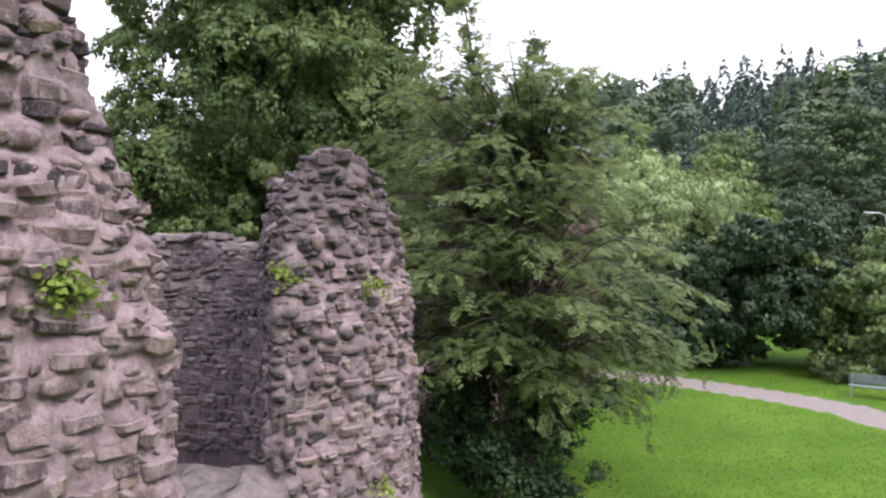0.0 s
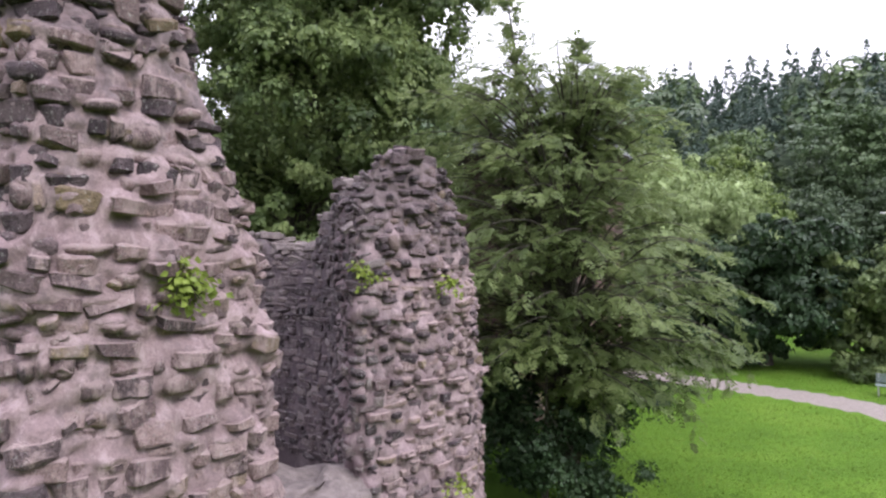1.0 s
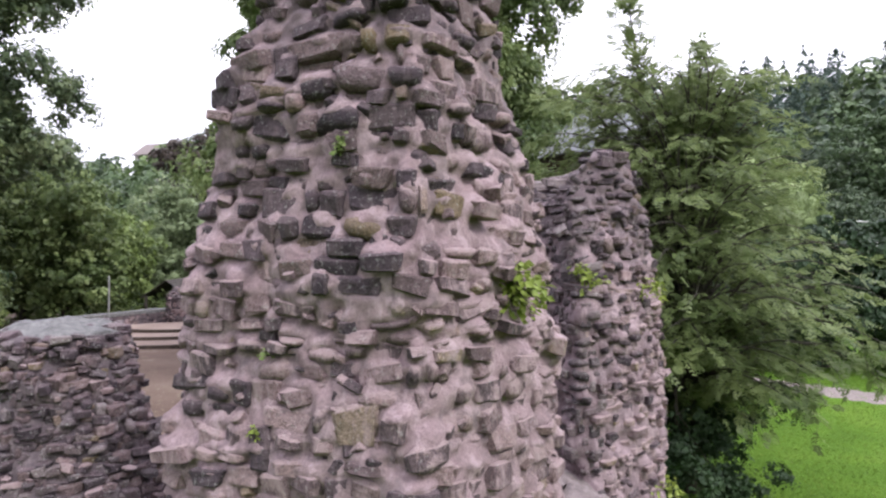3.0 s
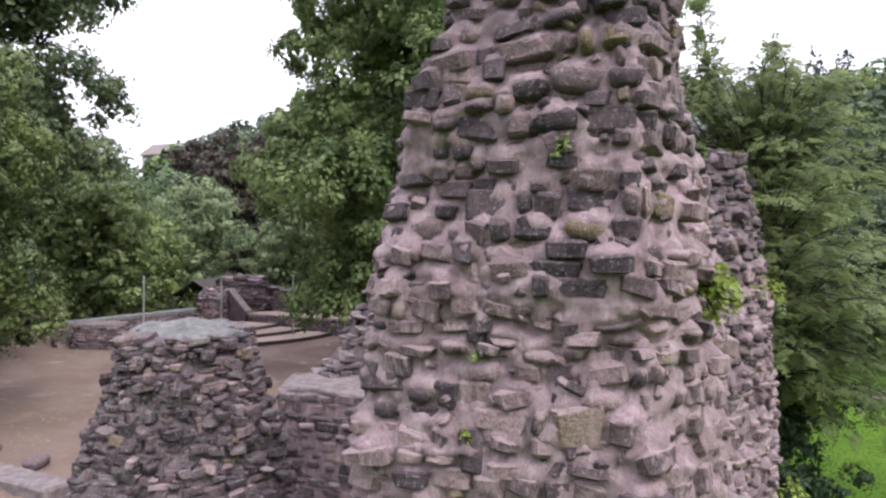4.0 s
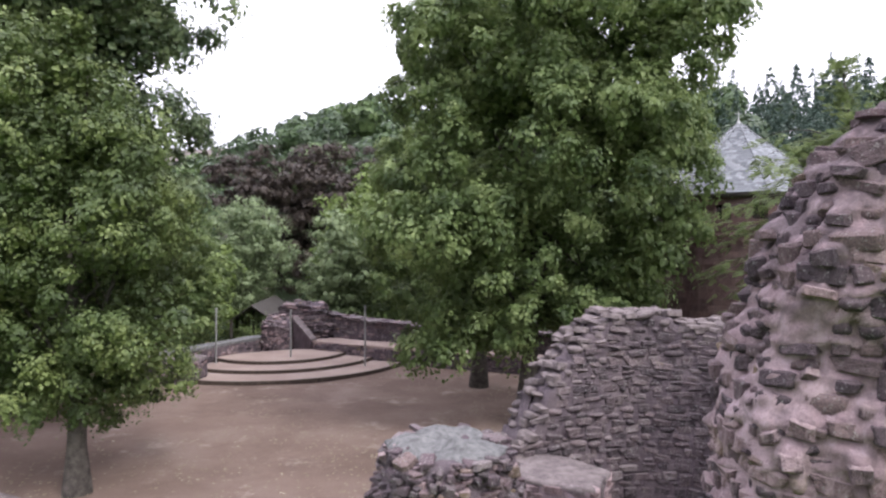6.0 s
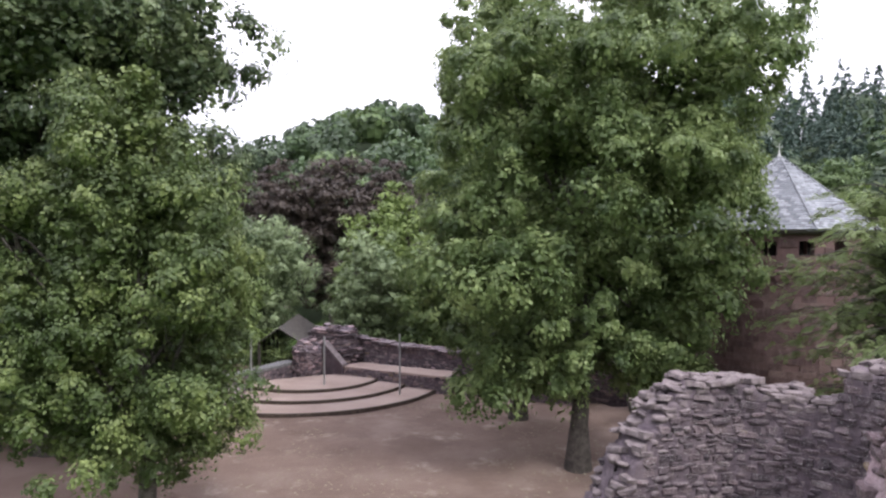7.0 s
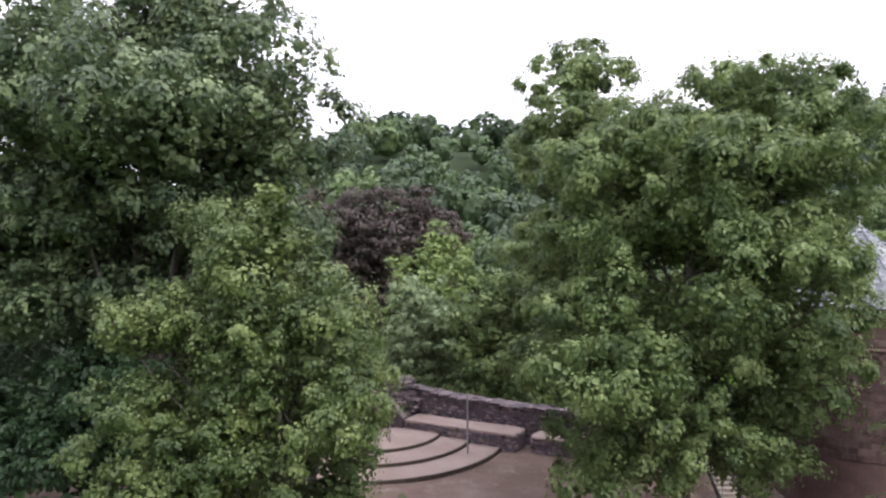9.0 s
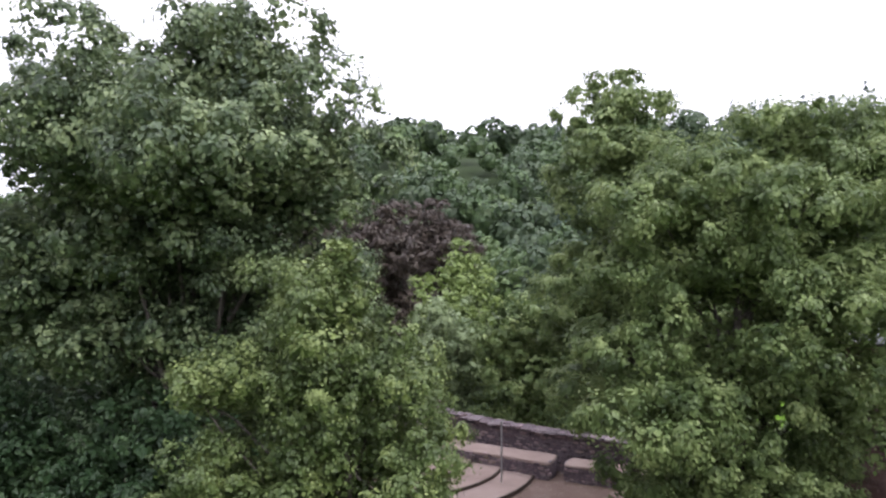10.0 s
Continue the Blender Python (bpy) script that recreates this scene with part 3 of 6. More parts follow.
# the second, lower stump with its broken end towards the camera
STUMP_LEVELS = [
    (-1.6, [(-2.2, 8.05), (-1.35, 8.55), (-0.52, 9.5), (-0.35, 10.4), (-1.0, 11.2), (-2.0, 11.2), (-2.60, 9.9)]),
    (3.6, [(-2.16, 8.22), (-1.38, 8.72), (-0.74, 9.6), (-0.58, 10.3), (-1.05, 11.1), (-2.0, 11.1), (-2.62, 9.9)]),
    (4.5, [(-2.24, 8.5), (-1.45, 8.85), (-0.92, 9.6), (-0.76, 10.2), (-1.2, 10.9), (-2.1, 10.8), (-2.66, 9.9)]),
    (5.2, [(-2.14, 8.78), (-1.60, 8.88), (-1.12, 9.4), (-1.00, 9.9), (-1.4, 10.4), (-2.1, 10.4), (-2.54, 9.7)]),
    (5.65, [(-1.98, 8.92), (-1.62, 8.98), (-1.28, 9.4), (-1.16, 9.8), (-1.4, 10.2), (-1.9, 10.2), (-2.20, 9.6)]),
]


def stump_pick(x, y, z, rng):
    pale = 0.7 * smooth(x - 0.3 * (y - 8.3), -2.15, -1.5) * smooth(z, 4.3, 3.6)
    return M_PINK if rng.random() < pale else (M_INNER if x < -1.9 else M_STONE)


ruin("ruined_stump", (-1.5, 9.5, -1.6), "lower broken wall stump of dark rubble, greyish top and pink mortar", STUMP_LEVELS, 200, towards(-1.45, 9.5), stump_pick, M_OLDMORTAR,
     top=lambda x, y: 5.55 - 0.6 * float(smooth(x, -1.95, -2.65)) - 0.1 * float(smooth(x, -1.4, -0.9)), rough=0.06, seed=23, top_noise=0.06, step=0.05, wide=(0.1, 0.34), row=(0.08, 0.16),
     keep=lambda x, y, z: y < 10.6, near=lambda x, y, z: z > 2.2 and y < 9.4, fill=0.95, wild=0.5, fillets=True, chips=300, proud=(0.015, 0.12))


def wall_contour(line, width):
    """A closed contour round a wall's front line, with its back set off by width to the left of the way."""
    p = np.array(line, float)
    d = np.gradient(p, axis=0)
    d /= np.linalg.norm(d, axis=1)[:, None]
    back = p + np.stack([-d[:, 1], d[:, 0]], 1) * width
    return [tuple(q) for q in p] + [tuple(q) for q in back[::-1]]


def polyline_top(points):
    """Height along a wall by the nearest point of a list (x, y, z)."""
    p = np.array(points, float)
    seg_a, seg_b = p[:-1], p[1:]

    def height(x, y):
        q = np.array([x, y])
        d = seg_b[:, :2] - seg_a[:, :2]
        t = np.clip(((q - seg_a[:, :2]) * d).sum(1) / (d * d).sum(1), 0, 1)
        c = seg_a[:, :2] + d * t[:, None]
        i = int(np.argmin(((c - q) ** 2).sum(1)))
        return float(seg_a[i, 2] + (seg_b[i, 2] - seg_a[i, 2]) * t[i])
    return height


def midline(line, width):
    p = np.array(line, float)
    d = np.gradient(p, axis=0)
    d /= np.linalg.norm(d, axis=1)[:, None]
    m = p + np.stack([-d[:, 1], d[:, 0]], 1) * width / 2

    def near(x, y):
        best, out = 1e9, None
        for a, b in zip(m[:-1], m[1:]):
            t = np.clip(((x - a[0]) * (b - a)[0] + (y - a[1]) * (b - a)[1]) / ((b - a) ** 2).sum(), 0, 1)
            c = a + (b - a) * t
            e = (c[0] - x) ** 2 + (c[1] - y) ** 2
            if e < best:
                best, out = e, c
        return out[0], out[1]
    return near


# curved shell wall behind, of the same ruined tower
CURVE = [(-7.75, 11.75), (-7.0, 12.05), (-6.2, 12.35), (-5.0, 12.6), (-3.9, 12.2), (-3.1, 11.4), (-2.72, 10.4), (-2.5, 9.7)]
CURVE_TOP = [(-7.75, 11.75, 1.9), (-7.35, 11.9, 2.3), (-7.0, 12.05, 3.0), (-6.55, 12.2, 3.6), (-6.1, 12.35, 4.15), (-5.5, 12.5, 4.45), (-4.9, 12.6, 4.5), (-4.2, 12.35, 4.2), (-3.6, 12.0, 4.15), (-3.36, 11.72, 4.3), (-3.28, 11.6, 4.85), (-2.9, 10.8, 5.1), (-2.5, 9.7, 5.3)]
CURVE_H = polyline_top(CURVE_TOP)
ruin("ruined_shell_wall", (-5.0, 12.6, -1.6), "curved ruined wall of dark coursed stone with a pale weathered top", [(-1.6, wall_contour(CURVE, 1.0)), (4.6, wall_contour(CURVE, 0.95)), (5.5, wall_contour(CURVE, 0.85))], 260, midline(CURVE, 1.0),
     lambda x, y, z, rng: M_SILL if z > CURVE_H(x, y) - 0.10 else M_INNER, M_GMORTAR, top=lambda x, y: round(CURVE_H(x, y) / 0.17) * 0.17, rough=0.018, wild=0.3, top_noise=0.05, seed=37, step=0.09, row=(0.08, 0.17), wide=(0.14, 0.44), proud=(0.01, 0.05), fill=1.0, tall=(0.75, 1.05), caps=3.0,
     near=lambda x, y, z: z > 1.8 and x < -4.2 and y < 12.9, keep=lambda x, y, z: z > 0.3 and (y < 13.1 or z > 3.2))

# capped stub
STUB_LEVELS = [
    (-1.2, [(-8.8, 6.7), (-10.6, 7.3), (-11.0, 8.6), (-9.6, 10.0), (-7.7, 9.6), (-7.15, 8.2), (-7.6, 7.2)]),
    (1.2, [(-8.85, 7.1), (-10.0, 7.45), (-10.35, 8.5), (-9.5, 9.6), (-8.15, 9.3), (-7.55, 8.2), (-7.9, 7.5)]),
    (2.4, [(-8.9, 7.38), (-9.66, 7.62), (-10.02, 8.5), (-9.4, 9.3), (-8.4, 9.05), (-7.98, 8.25), (-8.18, 7.68)]),
    (3.0, [(-8.95, 7.48), (-9.50, 7.70), (-9.86, 8.5), (-9.3, 9.1), (-8.5, 8.9), (-8.12, 8.3), (-8.30, 7.74)]),
    (3.25, [(-8.95, 7.50), (-9.48, 7.72), (-9.82, 8.5), (-9.28, 9.05), (-8.52, 8.88), (-8.15, 8.3), (-8.32, 7.76)]),
]
ruin("wall_stub", (-8.9, 8.2, -1.2), "broken wall stub of small dark stones under a grey mortar cap", STUB_LEVELS, 110, towards(-8.9, 8.3), lambda x, y, z, rng: (M_PINK if rng.random() < 0.08 else (M_INNER if rng.random() < 0.4 else M_STONE)), M_GMORTAR,
     top=lambda x, y: 3.17, top_noise=0.01, wild=0.6, fill=0.95, tall=(0.8, 1.15), chips=60, passes=2, rough=0.07, seed=41, step=0.06, row=(0.06, 0.13), wide=(0.08, 0.28), proud=(-0.03, 0.12), keep=lambda x, y, z: y < 9.2 and z > 0.2,
     near=lambda x, y, z: z > 0.9 and y < 8.8, capstones=False)


def lump_mesh(name, outline, z_lo, z_hi, mat, crown=0.05, rough=0.02, seed=0, bevel=0.04, rings=6):
    """A slab over a closed outline, slightly domed, with an uneven surface."""
    p = np.array(outline, float)
    n = len(p) * 6
    ring = closed_spline(p, n)
    c = ring.mean(0)
    rows = [(ring, z_lo), (ring, z_hi - bevel), (ring + (c - ring) * 0.03, z_hi)]
    for k in range(1, rings):
        f = k / rings
        rows.append((ring + (c - ring) * f, z_hi + crown * (1 - (1 - f) ** 2)))
    v = np.concatenate([np.column_stack([r, np.full(n, z)]) for r, z in rows] + [np.array([[c[0], c[1], z_hi + crown]])])
    v[:, 2] += rough * fbm(v, 2.5, 3, seed) * (v[:, 2] > z_lo + 0.01)
    v[:, :2] += (rough * np.stack([fbm(v, 3.0, 3, seed + 5), fbm(v, 3.0, 3, seed + 6)], 1))
    f = []
    for k in range(len(rows) - 1):
        for j in range(n):
            f.append((k * n + j, k * n + (j + 1) % n, (k + 1) * n + (j + 1) % n, (k + 1) * n + j))
    last = (len(rows) - 1) * n
    for j in range(n):
        f.append((last + j, last + (j + 1) % n, len(v) - 1, len(v) - 1))
    me = bpy.data.meshes.new(name)
    me.from_pydata(v.tolist(), [], [q if q[2] != q[3] else q[:3] for q in f])
    me.materials.append(mat)
    for q in me.polygons:
        q.use_smooth = True
    return me


def slab(name, base, label, category, outline, z_lo, z_hi, mat, **kw):
    ob = new(name, lump_mesh(name, outline, z_lo, z_hi, mat, **kw))
    return tagged(ob, label, category)


slab("mortar_cap", (0, 0, 0), "grey domed mortar cap on top of the stub", "wall cap", [(-8.95, 7.52), (-9.44, 7.72), (-9.80, 8.5), (-9.26, 9.04), (-8.54, 8.88), (-8.2, 8.3), (-8.34, 7.78)], 3.14, 3.20, M_COPING, crown=0.12, rough=0.10, bevel=0.02, seed=4)
slab("broken_sill", (0, 0, 0), "pale worn stone sill between two ruined walls", "sill", [(-3.3, 6.9), (-2.9, 6.55), (-1.9, 7.6), (-2.0, 8.6), (-2.9, 8.9), (-3.7, 7.8)], -1.5, 1.28, M_SILL, crown=0.08, rough=0.17, seed=6)

# low block of coursed stone in front of the shell wall
BLOCK = [(-8.5, 11.05), (-7.6, 10.65), (-6.60, 10.22), (-6.38, 10.62), (-6.12, 11.1), (-6.9, 11.9), (-8.4, 12.05)]
ruin("low_block_wall", (-7.3, 11.1, -1.4), "low squared stone block wall with a flat pale top", [(-1.4, BLOCK), (1.95, BLOCK)],
     140, lambda x, y: (-7.3, 11.2), lambda x, y, z, rng: M_PINK if rng.random() < 0.45 else M_INNER, M_OLDMORTAR, top=lambda x, y: 1.86, top_noise=0.0, rough=0.008, seed=52, wild=0.08, fill=1.0, tall=(0.88, 0.98), step=0.1, row=(0.14, 0.19), wide=(0.22, 0.5), proud=(0.012, 0.03), keep=lambda x, y, z: y < 11.6 and z > 0,
     near=lambda x, y, z: True, capstones=False)
slab("block_top", (0, 0, 0), "flat pale mortar top of the low block", "wall cap", [(-8.5, 11.04), (-7.6, 10.64), (-6.60, 10.21), (-6.37, 10.62), (-6.11, 11.1), (-6.9, 11.95), (-8.45, 12.1)], 1.84, 1.91, M_SILL, crown=0.02, rough=0.035, seed=8)

# kerb at the court's edge
KERB = [(-19.5, 14.3), (-17.7, 13.5), (-15.6, 12.55), (-14.0, 11.75), (-12.2, 10.9)]
for a, b in zip(KERB[:-1], KERB[1:]):
    d = Vector((b[0] - a[0], b[1] - a[1], 0))
    m = pose((a[0] + b[0]) / 2, (a[1] + b[1]) / 2, 0, 0, 0, math.degrees(math.atan2(d.y, d.x)))
    me_bm = box_bm((-d.length / 2 + 0.01, -0.28, -0.5), (d.length / 2 - 0.01, 0.28, 0.22), 0.05, m)
    k_me = bpy.data.meshes.new("kerb_stone")
    me_bm.to_mesh(k_me)
    me_bm.free()
    k_me.materials.append(M_SILL)
    tagged(new("kerb_stone", k_me), "long pale kerb stone at the edge of the court", "kerb", "kerb of the court")

# ---- stage: three curved steps ----
STAGE = (-17.8, 33.8)


def court_material():
    m, nt, bsdf = material("sandy_court")
    pos = position(nt)
    s = ramp(nt, noise_of(nt, pos, 0.5, 6, 0.6), [(0.25, (0.205, 0.148, 0.126)), (0.75, (0.32, 0.252, 0.222))])
    s = mixc(nt, 0.5, s, ramp(nt, noise_of(nt, pos, 20, 8, 0.8), [(0.3, (0.55, 0.53, 0.5)), (0.65, (1.05, 1.04, 1.03))]), "MULTIPLY")
    nt.links.new(s, bsdf.inputs["Base Color"])
    bsdf.inputs["Roughness"].default_value = 0.95
    bump(nt, bsdf, noise_of(nt, pos, 30, 6, 0.7), 0.4, 0.02)
    return m


M_SAND = court_material()
stage = thing("stage", (STAGE[0], STAGE[1], 0), "low stage of three curved sandy steps with dark timber edging", "stage")
for r, z, start in ((6.9, 0.15, -114), (5.2, 0.28, -128), (3.55, 0.41, -150)):
    ang = np.linspace(radians(start), radians(20), 60)
    arc = np.stack([STAGE[0] + r * np.cos(ang), STAGE[1] + r * np.sin(ang)], 1)
    v = np.concatenate([np.column_stack([arc, np.full(60, z)]), [[STAGE[0], STAGE[1], z]], np.column_stack([arc, np.full(60, -0.1)])])
    f = [(i, i + 1, 60) for i in range(59)]
    step_ob = part_mesh("step", mesh_np("step", v, f, M_SAND, False), stage, "sandy step surface")
    rim = []
    for rr, zz in ((r, -0.1), (r + 0.09, -0.1), (r + 0.09, z + 0.005), (r + 0.07, z + 0.02), (r + 0.01, z + 0.02), (r, z + 0.005)):
        rim.append(np.column_stack([STAGE[0] + rr * np.cos(ang), STAGE[1] + rr * np.sin(ang), np.full(60, zz)]))
    rv = np.stack(rim, 1).reshape(-1, 3)
    rf = [(i * 6 + k, i * 6 + (k + 1) % 6, (i + 1) * 6 + (k + 1) % 6, (i + 1) * 6 + k) for i in range(59) for k in range(6)]
    part_mesh("edging", mesh_np("edging", rv, rf, M_SLEEPER, False), step_ob, "dark timber edging")

for px, py, z0, z1 in ((-20.05, 30.4, 0.2, 2.95), (-16.75, 31.6, 0.41, 2.75), (-12.9, 30.6, 0.1, 3.05)):
    pole = thing("stage_pole", (px, py, z0), "thin grey steel pole standing on the stage", "pole", "stage poles")
    v, f = tube([(px, py, z0), (px, py, (z0 + z1) / 2), (px, py, z1)], [0.045, 0.045, 0.045], 10)
    part_mesh("shaft", mesh_np("shaft", v, f, M_STEEL), pole)
    v, f = tube([(px, py, z1 - 0.01), (px, py, z1 + 0.03)], [0.055, 0.04], 10)
    part_mesh("end_cap", mesh_np("end_cap", v, f, M_STEEL), pole)

# ---- curtain wall round the court ----
def far_pick(x, y, z, rng):
    return M_PINK if rng.random() < 0.3 else (M_INNER if rng.random() < 0.5 else M_STONE)


CURTAIN = [(-16.2, 36.3), (-13.0, 34.75), (-9.5, 33.0), (-5.5, 31.0), (-2.0, 29.2), (1.2, 27.6)]
ruin("curtain_wall", (-9.0, 33.0, -1.5), "old coursed stone curtain wall with a weathered coping", [(-1.5, wall_contour(CURTAIN, 0.7)), (2.0, wall_contour(CURTAIN, 0.7))], 300, midline(CURTAIN, 0.7), far_pick, M_GMORTAR,
     top=polyline_top([(-16.2, 36.3, 2.1), (-14.6, 35.5, 1.92), (-13.0, 34.75, 1.8), (-9.5, 33.0, 1.72), (1.2, 27.6, 1.72)]), rough=0.012, wild=0.2, fill=1.0, tall=(0.8, 1.0), seed=61, step=0.2, row=(0.12, 0.18), wide=(0.25, 0.6), proud=(0.0, 0.03),
     keep=lambda x, y, z: z > 0 and y < 36.6 - (x + 16.2) * 0.512 and x < -0.5, near=lambda x, y, z: x < -8 and z > 0.8, limit=260, capstones=True)
coping = thing("curtain_coping", (-9.0, 33.3, 1.7), "flat pale coping stones along the curtain wall", "coping")
rng = np.random.default_rng(59)
cop_top = polyline_top([(-16.2, 36.3, 2.1), (-14.6, 35.5, 1.92), (-13.0, 34.75, 1.8), (-9.5, 33.0, 1.72), (1.2, 27.6, 1.72)])
cop_mid = [(x, 36.3 - (x + 16.2) * 0.512 + 0.36) for x in np.arange(-15.6, 0.5, 0.56)]
for x, y in cop_mid:
    st = new("coping_stone", stone_set(M_INNER)[int(rng.integers(24))])
    st.parent = coping
    st.matrix_basis = Matrix.Translation((9.0, -33.3, -1.7)) @ pose(x, y, cop_top(x, y) + 0.07, rng.normal(0, 2), rng.normal(0, 2), -27 + rng.normal(0, 3)) @ Matrix.Diagonal((0.66, 0.92, 0.13, 1))
BENCH = [(-16.2, 34.15), (-13.5, 32.75), (-10.6, 31.27)]
ruin("stone_bench_wall", (-13.5, 33.2, 0), "long masonry bench wall with a pale flat seat", [(-0.2, wall_contour(BENCH, 1.5)), (0.84, wall_contour(BENCH, 1.5))], 200, midline(BENCH, 1.5), far_pick, M_GMORTAR,
     top=lambda x, y: 0.76, top_noise=0.0, rough=0.01, wild=0.15, fill=1.0, tall=(0.8, 1.0), seed=63, step=0.12, row=(0.11, 0.16), wide=(0.2, 0.5), proud=(0.0, 0.03), keep=lambda x, y, z: y < 33.9 - 0.51 * (x + 15), near=lambda x, y, z: False, capstones=False)
slab("bench_top", (0, 0, 0), "pale sandy seat of the long masonry bench", "bench top", wall_contour([(-16.2, 34.12), (-14.8, 33.4), (-13.5, 32.72), (-12.2, 32.05), (-10.55, 31.22)], 1.5), 0.74, 0.86, M_SAND, crown=0.0, rough=0.02, seed=9)
BENCH2 = [(-9.7, 31.2), (-7.0, 29.9), (-4.5, 28.7)]
ruin("low_court_wall", (-7.0, 30.2, 0), "low masonry wall with a pale top along the court", [(-0.2, wall_contour(BENCH2, 1.2)), (0.8, wall_contour(BENCH2, 1.2))], 160, midline(BENCH2, 1.2), far_pick, M_GMORTAR,
     top=lambda x, y: 0.74, top_noise=0.0, rough=0.01, wild=0.15, fill=1.0, tall=(0.8, 1.0), seed=65, step=0.12, row=(0.11, 0.16), wide=(0.2, 0.5), proud=(0.0, 0.03), keep=lambda x, y, z: y < 30.7 - 0.5 * (x + 7), near=lambda x, y, z: False, capstones=False)
slab("low_wall_top", (0, 0, 0), "pale flat top of the low court wall", "wall cap", wall_contour([(-9.72, 31.15), (-8.4, 30.5), (-7.0, 29.86), (-5.7, 29.3), (-4.5, 28.68)], 1.2), 0.72, 0.82, M_SAND, crown=0.0, rough=0.02, seed=10)
WEST = [(-22.3, 27.5), (-21.6, 29.0), (-20.3, 31.8), (-18.9, 34.6)]
ruin("west_parapet", (-22.5, 33.2, -1.0), "low dark stone parapet with a pale coping", [(-1.0, wall_contour(WEST, 0.6)), (1.0, wall_contour(WEST, 0.6))], 160, midline(WEST, 0.6), far_pick, M_GMORTAR,
     top=lambda x, y: 0.92, top_noise=0.0, rough=0.01, wild=0.15, fill=1.0, tall=(0.8, 1.0), seed=67, step=0.15, row=(0.12, 0.18), wide=(0.2, 0.5), proud=(0.0, 0.03), keep=lambda x, y, z: z > 0, near=lambda x, y, z: False, capstones=False)
slab("parapet_coping", (0, 0, 0), "pale coping on the low parapet", "coping", wall_contour([(-22.27, 27.48), (-21.57, 28.98), (-20.27, 31.78), (-18.87, 34.58)], 0.68), 0.9, 1.06, M_COPING, crown=0.02, rough=0.02, seed=12)

# corner turret of flat slabs
TURRET = [(-18.6, 35.2), (-17.7, 34.9), (-16.3, 35.1), (-15.5, 35.9), (-15.8, 37.0), (-17.1, 37.5), (-18.3, 36.8)]
tc = np.array(TURRET).mean(0)
ruin("corner_turret", (-16.8, 36.0, -1.5), "ruined round turret of flat dark stone slabs", [(-1.5, TURRET), (1.6, TURRET), (2.7, [tuple(tc + (np.array(q) - tc) * 0.72) for q in TURRET])], 90, towards(-17.1, 36.0), far_pick, M_GMORTAR,
     top=lambda x, y: 2.62, rough=0.03, wild=0.3, fill=1.0, tall=(0.7, 0.95), seed=71, step=0.1, row=(0.08, 0.12), wide=(0.3, 0.85), proud=(0.02, 0.2), keep=lambda x, y, z: z > 0 and y < 36.8, near=lambda x, y, z: True)
BULGE = [(-18.9, 34.2), (-18.1, 33.8), (-17.5, 34.3), (-17.5, 35.4), (-18.4, 35.6), (-19.0, 35.0)]
ruin("turret_buttress", (-18.2, 34.7, -0.5), "rounded stone buttress at the turret's foot", [(-0.5, BULGE), (1.7, BULGE), (2.1, [(-18.7, 34.6), (-18.1, 34.3), (-17.7, 34.6), (-17.7, 35.2), (-18.3, 35.3), (-18.7, 35.0)])], 60, towards(-18.2, 34.8), far_pick, M_GMORTAR,
     top=lambda x, y: 2.0, rough=0.03, wild=0.4, fill=1.0, tall=(0.8, 1.1), seed=73, step=0.1, row=(0.10, 0.16), wide=(0.2, 0.5), proud=(0.0, 0.08), keep=lambda x, y, z: z > 0, near=lambda x, y, z: True, limit=120)
# sloping parapet beside the turret
sl = thing("sloping_parapet", (-16.4, 34.3, 0), "sloping stone parapet with a pale top edge", "parapet")
bm = bmesh.new()
quad = [(-17.35, 34.6), (-16.3, 34.05), (-16.1, 34.4), (-17.15, 34.95)]
lo = [bm.verts.new((x, y, 0)) for x, y in quad]
hi = [bm.verts.new((x, y, z)) for (x, y), z in zip(quad, (2.0, 0.88, 0.88, 2.0))]
for i in range(4):
    bm.faces.new((lo[i], lo[(i + 1) % 4], hi[(i + 1) % 4], hi[i]))
part("masonry", bm, M_STONE, sl)
bm = bmesh.new()
lo = [bm.verts.new((x, y, z)) for (x, y), z in zip([(-17.4, 34.55), (-16.25, 33.98), (-16.05, 34.45), (-17.15, 35.0)], (2.0, 0.86, 0.86, 2.0))]
hi = [bm.verts.new(v.co + Vector((0, 0, 0.1))) for v in lo]
for i in range(4):
    bm.faces.new((lo[i], lo[(i + 1) % 4], hi[(i + 1) % 4], hi[i]))
bm.faces.new(hi)
bm.faces.new(lo[::-1])
part("coping", bm, M_SILL, sl, "pale coping")

# low block beside the stage
LOWB = [(-21.6, 27.2), (-20.6, 27.0), (-19.7, 27.1), (-19.65, 28.2), (-20.6, 28.5), (-21.6, 28.4)]
ruin("low_wall_block", (-20.6, 27.7, 0), "low dark masonry block beside the stage", [(-0.2, LOWB), (1.05, LOWB)], 60, towards(-20.6, 27.7), far_pick, M_GMORTAR, top=lambda x, y: 0.98, top_noise=0.0, rough=0.02, seed=75, step=0.12,
     row=(0.12, 0.18), wide=(0.2, 0.5), proud=(0.0, 0.04), keep=lambda x, y, z: z > 0, near=lambda x, y, z: True, capstones=False, limit=120)
slab("block_top", (0, 0, 0), "pale flat top of the low block", "wall cap", LOWB, 0.95, 1.06, M_SILL, crown=0.03, rough=0.02, seed=13)

